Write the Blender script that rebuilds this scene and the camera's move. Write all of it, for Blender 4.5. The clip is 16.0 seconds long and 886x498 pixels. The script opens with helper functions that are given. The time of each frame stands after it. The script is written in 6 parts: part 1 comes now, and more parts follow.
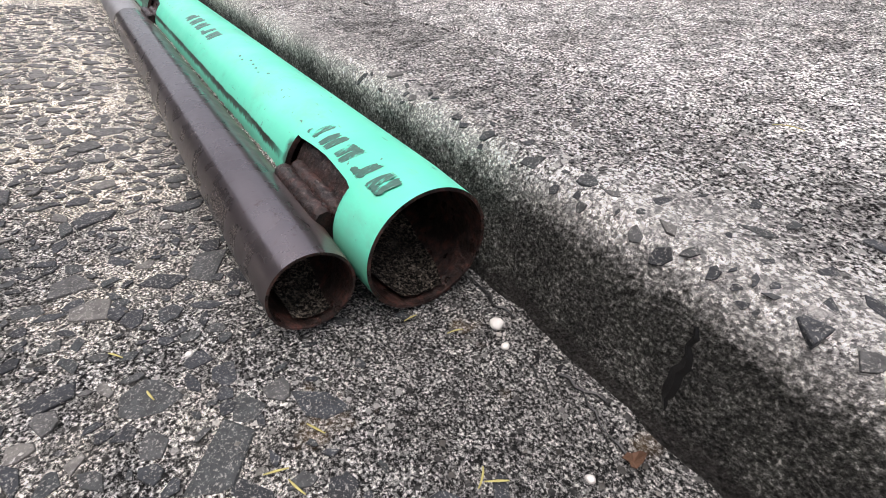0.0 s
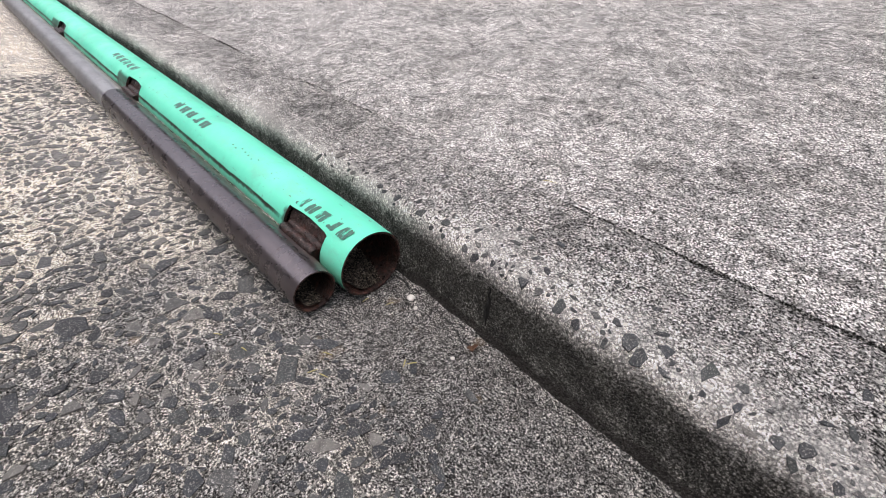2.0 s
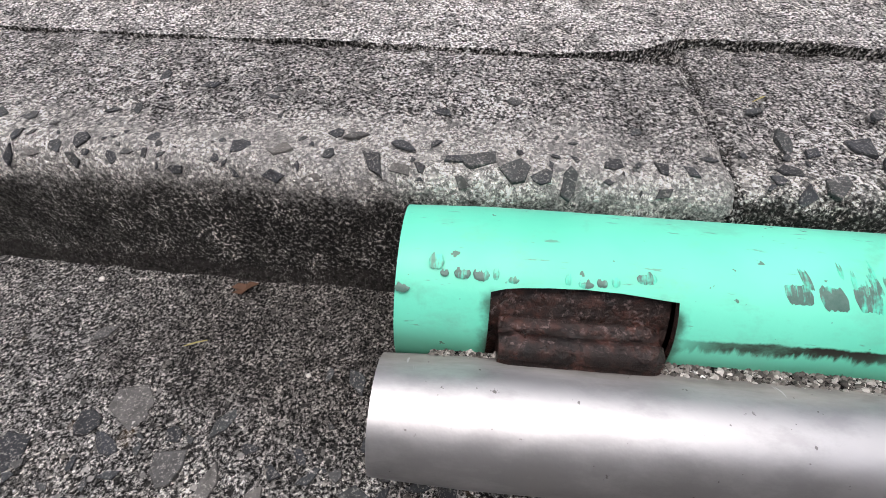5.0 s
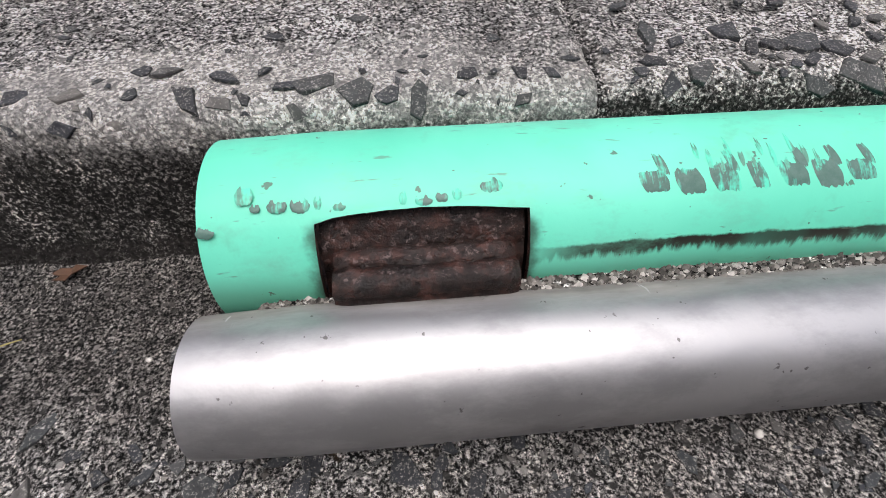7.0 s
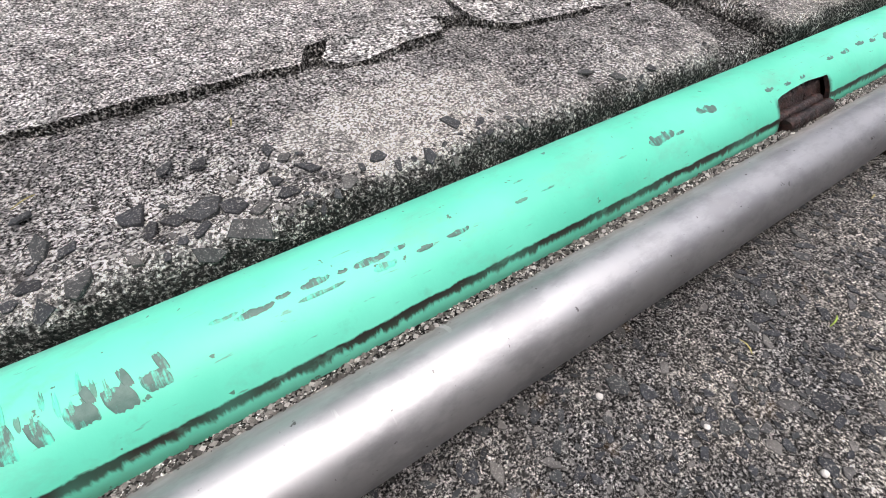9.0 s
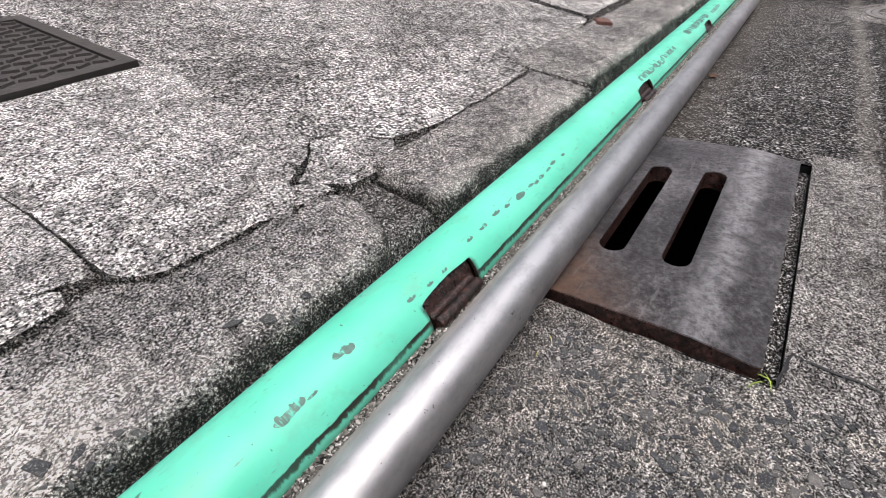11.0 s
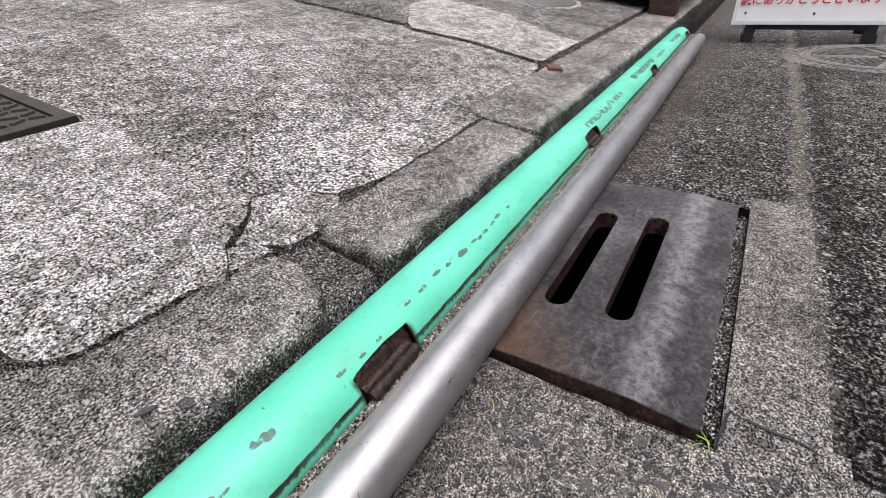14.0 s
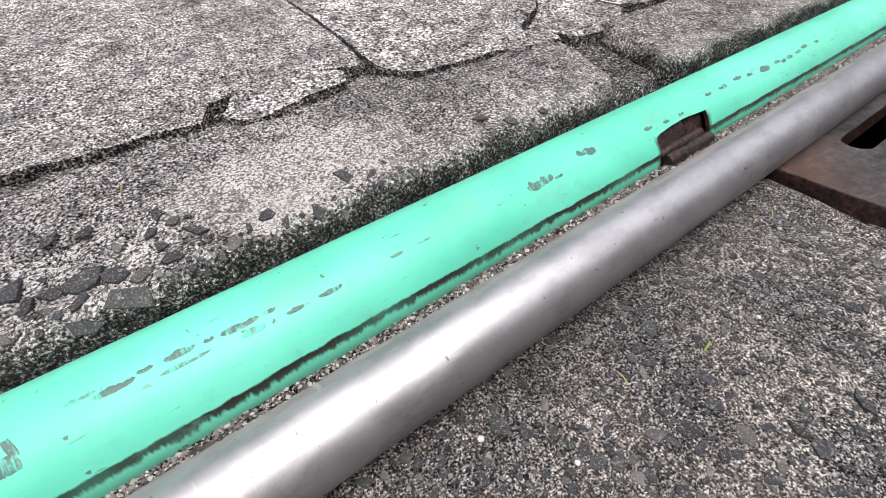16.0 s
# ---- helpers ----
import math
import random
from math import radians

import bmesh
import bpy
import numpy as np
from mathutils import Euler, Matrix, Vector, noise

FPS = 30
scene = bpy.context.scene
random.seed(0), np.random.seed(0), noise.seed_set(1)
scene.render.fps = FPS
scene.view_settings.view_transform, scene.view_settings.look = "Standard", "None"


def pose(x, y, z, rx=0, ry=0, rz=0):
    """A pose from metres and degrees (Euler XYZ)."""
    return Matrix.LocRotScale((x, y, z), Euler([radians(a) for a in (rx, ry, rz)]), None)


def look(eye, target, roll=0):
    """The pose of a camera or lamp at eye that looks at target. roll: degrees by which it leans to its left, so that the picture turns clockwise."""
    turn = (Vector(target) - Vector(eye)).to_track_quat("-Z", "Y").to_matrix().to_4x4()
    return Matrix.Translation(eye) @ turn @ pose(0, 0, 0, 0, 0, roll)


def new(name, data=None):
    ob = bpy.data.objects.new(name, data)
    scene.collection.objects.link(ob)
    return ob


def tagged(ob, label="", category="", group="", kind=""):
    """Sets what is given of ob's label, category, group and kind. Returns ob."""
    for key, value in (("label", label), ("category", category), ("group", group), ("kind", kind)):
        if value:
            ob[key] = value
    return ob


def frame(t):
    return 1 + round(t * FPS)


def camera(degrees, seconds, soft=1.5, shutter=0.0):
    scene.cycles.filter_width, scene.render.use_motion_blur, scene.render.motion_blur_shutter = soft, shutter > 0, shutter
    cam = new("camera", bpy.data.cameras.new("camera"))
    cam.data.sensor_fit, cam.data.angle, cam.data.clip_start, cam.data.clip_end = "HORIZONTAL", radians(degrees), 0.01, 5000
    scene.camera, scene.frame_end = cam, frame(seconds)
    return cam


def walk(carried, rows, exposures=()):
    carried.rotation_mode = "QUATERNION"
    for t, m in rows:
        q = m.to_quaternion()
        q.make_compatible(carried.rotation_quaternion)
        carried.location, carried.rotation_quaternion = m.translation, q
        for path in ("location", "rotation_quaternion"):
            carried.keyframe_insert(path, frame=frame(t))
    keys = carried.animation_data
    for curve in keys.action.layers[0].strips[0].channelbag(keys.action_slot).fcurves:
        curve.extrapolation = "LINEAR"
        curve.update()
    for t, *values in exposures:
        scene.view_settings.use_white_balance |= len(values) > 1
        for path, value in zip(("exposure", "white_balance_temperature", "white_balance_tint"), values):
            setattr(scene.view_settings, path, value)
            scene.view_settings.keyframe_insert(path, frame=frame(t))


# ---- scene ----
cam = camera(88.7, 16.0, 0.75)
PATH = [
    (0, (-0.417, -0.17, 0.193), (-1.704, 0.865, -0.935), 6.4),
    (0.5, (-0.391, -0.181, 0.227), (-1.66, 0.876, -0.901), 6.4),
    (1, (-0.359, -0.213, 0.277), (-1.613, 0.862, -0.85), 5.7),
    (1.5, (-0.307, -0.243, 0.316), (-1.525, 0.877, -0.807), 5.3),
    (2, (-0.256, -0.284, 0.351), (-1.382, 0.921, -0.781), 5.2),
    (2.5, (-0.205, -0.289, 0.364), (-1.199, 1.006, -0.792), 4.9),
    (3, (-0.129, -0.281, 0.336), (-0.956, 1.123, -0.825), 4.5),
    (3.5, (-0.073, -0.258, 0.307), (-0.694, 1.212, -0.9), 3.4),
    (4, (-0.028, -0.236, 0.28), (-0.441, 1.271, -0.968), 2.7),
    (4.5, (0.018, -0.218, 0.257), (-0.223, 1.29, -1.035), 1.9),
    (4.7, (0.03, -0.214, 0.248), (-0.149, 1.279, -1.071), 1.7),
    (6.8, (0.085, -0.203, 0.201), (0.16, 1.174, -1.247), -0.0),
    (7, (0.093, -0.201, 0.202), (0.205, 1.174, -1.246), -0.2),
    (7.5, (0.131, -0.199, 0.215), (0.371, 1.17, -1.224), -0.8),
    (8, (0.212, -0.202, 0.232), (0.585, 1.146, -1.198), -2.2),
    (8.5, (0.284, -0.213, 0.248), (0.829, 1.106, -1.152), -3.0),
    (9, (0.335, -0.226, 0.265), (1.059, 1.035, -1.108), -3.4),
    (9.5, (0.405, -0.236, 0.291), (1.284, 0.97, -1.042), -4.0),
    (10, (0.46, -0.246, 0.313), (1.489, 0.888, -0.974), -4.3),
    (10.2, (0.477, -0.249, 0.322), (1.56, 0.86, -0.942), -4.6),
    (12.3, (0.614, -0.302, 0.401), (2.083, 0.577, -0.633), -4.5),
    (12.5, (0.618, -0.304, 0.403), (2.1, 0.57, -0.617), -4.5),
    (13, (0.621, -0.306, 0.405), (2.113, 0.566, -0.603), -4.5),
    (13.5, (0.614, -0.301, 0.399), (2.078, 0.597, -0.626), -4.4),
    (14, (0.588, -0.29, 0.382), (1.982, 0.663, -0.689), -4.4),
    (14.5, (0.548, -0.277, 0.357), (1.833, 0.755, -0.775), -4.5),
    (15, (0.499, -0.265, 0.329), (1.647, 0.849, -0.871), -4.4),
    (15.5, (0.449, -0.257, 0.308), (1.438, 0.934, -0.958), -4.4),
    (16, (0.394, -0.258, 0.288), (1.223, 0.992, -1.035), -4.1),
]
EXPOSURES = [(0.0, 1.06, 6670, 15.5), (2.0, 0.92, 6670, 15.5), (3.5, 0.85, 6670, 15.5), (7.0, 0.80, 6670, 15.5), (8.5, 0.84, 6670, 15.5), (10.0, 0.97, 6670, 15.5), (13.0, 0.77, 6670, 15.5), (15.0, 0.97, 6670, 15.5), (16.0, 0.97, 6670, 15.5)]
walk(cam, [(t, look(eye, target, roll)) for t, eye, target, roll in PATH], EXPOSURES)

# ---- light ----
world = bpy.data.worlds.new("sky")
scene.world = world
world.use_nodes = True
wn, wl = world.node_tree.nodes, world.node_tree.links
wn.clear()
sky = wn.new("ShaderNodeTexSky")
sky.sky_type, sky.sun_disc = "NISHITA", False
sky.sun_elevation, sky.sun_rotation = radians(72), radians(190)
sky.air_density, sky.dust_density, sky.ozone_density = 1.0, 4.0, 1.0
grey = wn.new("ShaderNodeHueSaturation")
grey.inputs["Saturation"].default_value = 0.45
back = wn.new("ShaderNodeBackground")
back.inputs["Strength"].default_value = 0.15
wout = wn.new("ShaderNodeOutputWorld")
wl.new(sky.outputs[0], grey.inputs["Color"])
wl.new(grey.outputs[0], back.inputs["Color"])
wl.new(back.outputs[0], wout.inputs["Surface"])

sun = new("sun", bpy.data.lights.new("sun", "SUN"))
sun.data.energy, sun.data.angle, sun.data.color = 0.9, radians(60), (1.0, 0.985, 0.965)
sun.matrix_world = look((0.25, -0.35, 3.0), (0, 0, 0))

# ---- materials ----


class Nodes:
    """A small builder for node materials; all coordinates are metres."""

    def __init__(self, name):
        self.mat = bpy.data.materials.new(name)
        self.mat.use_nodes = True
        self.t = self.mat.node_tree
        self.bsdf = self.t.nodes["Principled BSDF"]
        self.pos = self.t.nodes.new("ShaderNodeTexCoord").outputs["Object"]

    def put(self, a, socket):
        if isinstance(a, bpy.types.NodeSocket):
            self.t.links.new(a, socket)
        elif isinstance(a, (tuple, list)) and len(a) == 3 and socket.type == "RGBA":
            socket.default_value = (*a, 1)
        else:
            socket.default_value = a

    def noise(self, scale, detail=3, rough=0.55, pos=None, distort=0.0):
        n = self.t.nodes.new("ShaderNodeTexNoise")
        n.inputs["Scale"].default_value, n.inputs["Detail"].default_value = scale, detail
        n.inputs["Roughness"].default_value, n.inputs["Distortion"].default_value = rough, distort
        self.t.links.new(pos or self.pos, n.inputs["Vector"])
        return n.outputs["Fac"]

    def cells(self, scale, pos=None, feature="F1"):
        n = self.t.nodes.new("ShaderNodeTexVoronoi")
        n.feature = feature
        n.inputs["Scale"].default_value = scale
        self.t.links.new(pos or self.pos, n.inputs["Vector"])
        return n.outputs["Distance"], n.outputs["Color"]

    def warp(self, amount, scale):
        n = self.t.nodes.new("ShaderNodeTexNoise")
        n.inputs["Scale"].default_value = scale
        self.t.links.new(self.pos, n.inputs["Vector"])
        a = self.t.nodes.new("ShaderNodeVectorMath")
        a.operation = "MULTIPLY_ADD"
        self.t.links.new(n.outputs["Color"], a.inputs[0])
        a.inputs[1].default_value = (amount,) * 3
        self.t.links.new(self.pos, a.inputs[2])
        return a.outputs[0]

    def stretch(self, sx, sy, sz):
        a = self.t.nodes.new("ShaderNodeVectorMath")
        a.operation = "MULTIPLY"
        self.t.links.new(self.pos, a.inputs[0])
        a.inputs[1].default_value = (sx, sy, sz)
        return a.outputs[0]

    def ramp(self, fac, stops, hard=False):
        n = self.t.nodes.new("ShaderNodeValToRGB")
        n.color_ramp.interpolation = "CONSTANT" if hard else "LINEAR"
        e = n.color_ramp.elements
        while len(e) < len(stops):
            e.new(0.5)
        for k, (p, c) in enumerate(stops):
            e[k].position = p
            e[k].color = (*c, 1) if isinstance(c, tuple) else (c, c, c, 1)
        self.put(fac, n.inputs["Fac"])
        return n.outputs["Color"]

    def mix(self, fac, a, b, how="MIX"):
        n = self.t.nodes.new("ShaderNodeMix")
        n.data_type, n.blend_type = "RGBA", how
        self.put(fac, n.inputs["Factor"])
        ins = [s for s in n.inputs if s.type == "RGBA"]
        self.put(a, ins[0])
        self.put(b, ins[1])
        return [s for s in n.outputs if s.type == "RGBA"][0]

    def math(self, how, a, b=0.0, c=0.0, clamp=False):
        n = self.t.nodes.new("ShaderNodeMath")
        n.operation, n.use_clamp = how, clamp
        for v, s in zip((a, b, c), n.inputs):
            self.put(v, s)
        return n.outputs[0]

    def axis(self, which, pos=None):
        n = self.t.nodes.new("ShaderNodeSeparateXYZ")
        self.t.links.new(pos or self.pos, n.inputs[0])
        return n.outputs["XYZ".index(which)]

    def span(self, v, lo, hi):
        """0 below lo, 1 above hi."""
        n = self.t.nodes.new("ShaderNodeMapRange")
        n.interpolation_type = "SMOOTHSTEP"
        self.put(v, n.inputs["Value"])
        n.inputs["From Min"].default_value, n.inputs["From Max"].default_value = lo, hi
        return n.outputs["Result"]

    def done(self, colour, rough=0.85, metal=0.0, height=None, depth=0.001, strength=1.0, spec=0.4):
        self.put(colour, self.bsdf.inputs["Base Color"])
        self.put(rough, self.bsdf.inputs["Roughness"])
        self.put(metal, self.bsdf.inputs["Metallic"])
        self.bsdf.inputs["Specular IOR Level"].default_value = spec
        if height is not None:
            b = self.t.nodes.new("ShaderNodeBump")
            b.inputs["Distance"].default_value, b.inputs["Strength"].default_value = depth, strength
            self.t.links.new(height, b.inputs["Height"])
            self.t.links.new(b.outputs[0], self.bsdf.inputs["Normal"])
        return self.mat


def grit(n, grain, dark, mid, light, white=0.06, bias=0.0, stones=0.0, tip=(0.88, 0.865, 0.835)):
    """Colour and height of sandy, weathered concrete with grains of about that size in metres."""
    shaken = n.warp(grain * 0.35, 1.5 / grain)
    d1, c1 = n.cells(1.0 / grain, shaken)
    _, c0 = n.cells(2.4 / grain, shaken)
    fine = n.noise(1.25 / grain, 4, 0.72)
    salt = n.math("ADD", n.math("MULTIPLY", n.axis("X", c1), 0.22), n.math("MULTIPLY", n.axis("X", c0), 0.20))
    salt = n.math("ADD", n.math("ADD", salt, 0.29), n.math("MULTIPLY", n.math("SUBTRACT", fine, 0.5), 2.2))
    b = bias * 2.2
    col = n.ramp(salt, [(0.19 + b, dark), (0.31 + b, mid), (0.43 + b, light), (0.61 + b, tip)])
    col = n.mix(1.0, col, n.ramp(n.noise(1.05 / grain, 3, 0.72), [(0.42, 0.04), (0.485, 1.0), (0.60, 1.35)]), "MULTIPLY")
    col = n.mix(1.0, col, n.ramp(d1, [(0.42, 1.08), (0.64, 0.45)]), "MULTIPLY")
    patch = n.noise(0.22 / grain, 3, 0.6)
    col = n.mix(0.6, col, n.ramp(patch, [(0.38, 0.36), (0.49, 1.0), (0.60, 1.40)]), "MULTIPLY")
    clump = n.noise(0.075 / grain, 4, 0.65)
    col = n.mix(0.5, col, n.ramp(clump, [(0.37, 0.45), (0.49, 1.0), (0.62, 1.42)]), "MULTIPLY")
    w = n.warp(grain * 0.9, 0.7 / grain)
    d2, c2 = n.cells(0.40 / grain, w)
    bits = n.ramp(n.axis("Y", c2), [(0, 0.0), (0.80 - stones, 0.0), (0.81 - stones, 0.9)], True)
    shape = n.ramp(d2, [(0.30, 1.0), (0.42, 0.0)])
    col = n.mix(n.math("MULTIPLY", n.axis("X", bits), n.axis("X", shape)), col, n.ramp(n.axis("Z", c2), [(0, dark), (0.55, mid), (1 - white * 2, light), (1, (0.74, 0.72, 0.69))]))
    height = n.math("ADD", n.math("ADD", n.math("MULTIPLY", salt, 0.9), n.math("MULTIPLY", d1, -0.9)), n.math("MULTIPLY", patch, 2.4))
    return col, height


def concrete_gutter():
    n = Nodes("gutter_concrete")
    col, h = grit(n, 0.0019, (0.012, 0.0118, 0.0115), (0.108, 0.108, 0.104), (0.34, 0.336, 0.32), 0.05, 0.016, 0.05, (0.74, 0.725, 0.69))
    pale = n.math("MULTIPLY", n.axis("X", n.ramp(n.noise(14, 5), [(0.44, 0.0), (0.60, 0.9)])), n.math("SUBTRACT", 1.0, n.span(n.axis("Y"), -0.20, -0.10)))
    col = n.mix(pale, col, n.mix(0.12, n.mix(1.0, col, (1.66, 1.60, 1.50), "MULTIPLY"), (0.40, 0.385, 0.355)))
    # paler, cleaner stretch towards the far end of the short ramp
    clean = n.math("SUBTRACT", 1.0, n.span(n.math("ADD", n.axis("X"), n.math("MULTIPLY", n.math("SUBTRACT", n.noise(5, 4), 0.5), 0.4)), -1.05, -0.60))
    col = n.mix(n.math("MULTIPLY", clean, 0.8), col, n.mix(1.0, col, (2.6, 2.5, 2.35), "MULTIPLY"))
    # silt and dirt along the gutter line, with a ragged edge
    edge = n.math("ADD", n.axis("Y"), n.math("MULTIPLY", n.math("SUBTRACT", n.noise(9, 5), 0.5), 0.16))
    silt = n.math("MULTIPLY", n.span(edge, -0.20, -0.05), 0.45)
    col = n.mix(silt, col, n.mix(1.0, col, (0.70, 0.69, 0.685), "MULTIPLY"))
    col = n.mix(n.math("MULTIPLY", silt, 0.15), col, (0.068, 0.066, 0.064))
    col = n.mix(0.55, col, n.ramp(n.noise(3.3, 4), [(0.3, 0.80), (0.7, 1.25)]), "MULTIPLY")
    # a darker oval by the long ramp's near end, its rim broken by noise
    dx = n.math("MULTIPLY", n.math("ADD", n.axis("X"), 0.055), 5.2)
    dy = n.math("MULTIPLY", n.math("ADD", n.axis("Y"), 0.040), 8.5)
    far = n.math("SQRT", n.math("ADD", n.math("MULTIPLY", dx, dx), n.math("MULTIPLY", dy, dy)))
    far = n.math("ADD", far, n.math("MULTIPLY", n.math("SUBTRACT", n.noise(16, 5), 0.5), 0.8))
    dark_patch = n.math("SUBTRACT", 1.0, n.span(far, 0.30, 0.85))
    col = n.mix(n.math("MULTIPLY", dark_patch, 0.65), col, n.mix(1.0, col, (0.36, 0.33, 0.31), "MULTIPLY"))
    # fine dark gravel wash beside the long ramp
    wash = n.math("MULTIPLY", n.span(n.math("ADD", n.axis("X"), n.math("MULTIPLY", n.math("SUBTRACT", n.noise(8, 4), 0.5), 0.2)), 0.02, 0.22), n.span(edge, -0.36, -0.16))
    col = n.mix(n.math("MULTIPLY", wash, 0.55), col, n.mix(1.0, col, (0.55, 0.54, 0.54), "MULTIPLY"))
    rust = n.ramp(n.noise(21, 3), [(0.66, 0.0), (0.76, 0.35)])
    col = n.mix(rust, col, (0.36, 0.24, 0.12))
    return n.done(col, n.ramp(n.noise(60, 2), [(0.3, 0.80), (0.7, 0.97)]), height=h, depth=0.0028, spec=0.15)


def asphalt(name, dark, mid, light, grain=0.0034, wear=0.4, bias=0.05, streaks=1.0):
    n = Nodes(name)
    col, h = grit(n, grain, dark, mid, light, 0.06, bias, 0.0, (0.48, 0.47, 0.45))
    col = n.mix(wear, col, n.ramp(n.noise(2.3, 5), [(0.3, 0.5), (0.72, 1.7)]), "MULTIPLY")
    ragged_y = n.math("ADD", n.axis("Y"), n.math("MULTIPLY", n.math("SUBTRACT", n.noise(11, 5, 0.65), 0.5), 0.06))
    # a pale cement smear along the old trench seam; beyond it, painted filtered sunlight
    seam = n.math("MULTIPLY", n.span(ragged_y, -0.445, -0.425), n.math("SUBTRACT", 1.0, n.span(ragged_y, -0.415, -0.395)))
    streak = n.math("MULTIPLY", n.span(ragged_y, -0.72, -0.67), n.math("SUBTRACT", 1.0, n.span(ragged_y, -0.65, -0.60)))
    streak = n.math("MULTIPLY", streak, n.math("MULTIPLY", n.span(n.axis("X"), 1.6, 2.0), n.math("SUBTRACT", 1.0, n.span(n.axis("X"), 2.35, 2.55))))
    pale = n.math("MULTIPLY", n.math("MAXIMUM", n.math("MULTIPLY", seam, 0.45), n.math("MULTIPLY", streak, 0.7)), streaks)
    gaps = n.axis("X", n.ramp(n.noise(160, 4, 0.75), [(0.44, 0.25), (0.56, 1.5)]))
    col = n.mix(n.math("MULTIPLY", pale, gaps, clamp=True), col, n.mix(0.5, col, (0.46, 0.43, 0.385)))
    rut = n.math("MULTIPLY", n.span(ragged_y, -0.500, -0.475), n.math("SUBTRACT", 1.0, n.span(ragged_y, -0.455, -0.440)))
    col = n.mix(n.math("MULTIPLY", rut, 0.5 * streaks), col, n.mix(1.0, col, (0.35, 0.35, 0.35), "MULTIPLY"))
    # brown dirt swept against the kerb
    swept = n.math("MULTIPLY", n.span(n.math("ADD", ragged_y, n.math("MULTIPLY", n.math("SUBTRACT", n.noise(90, 5, 0.75), 0.5), 0.10)), -0.24, -0.13), 0.5 * streaks)
    col = n.mix(swept, col, n.ramp(n.noise(260, 4, 0.7), [(0.38, (0.03, 0.026, 0.022)), (0.62, (0.16, 0.145, 0.125))]))
    return n.done(col, 0.92, height=h, depth=0.0036, spec=0.15)


def concrete(name, dark, mid, light, grain=0.0026, stain=0.5, bump=0.0018, bias=0.0, wide=0.0, tip=(0.88, 0.865, 0.835)):
    n = Nodes(name)
    col, h = grit(n, grain, dark, mid, light, 0.05, bias, 0.0, tip)
    col = n.mix(stain, col, n.ramp(n.noise(5.5, 5), [(0.32, 0.55), (0.66, 1.42)]), "MULTIPLY")
    if wide:
        col = n.mix(wide, col, n.ramp(n.noise(1.5, 4, 0.6), [(0.36, 0.45), (0.62, 1.3)]), "MULTIPLY")
    blot = n.ramp(n.noise(17, 4, 0.6, None, 0.6), [(0.5, 0.0), (0.64, 0.5)])
    col = n.mix(blot, col, n.mix(0.7, col, (0.33, 0.315, 0.29), "MULTIPLY"))
    h = n.math("ADD", h, n.math("MULTIPLY", n.noise(22, 4), 2.0))
    return n.done(col, n.ramp(n.noise(45, 2), [(0.3, 0.84), (0.7, 0.98)]), height=h, depth=bump, spec=0.15)


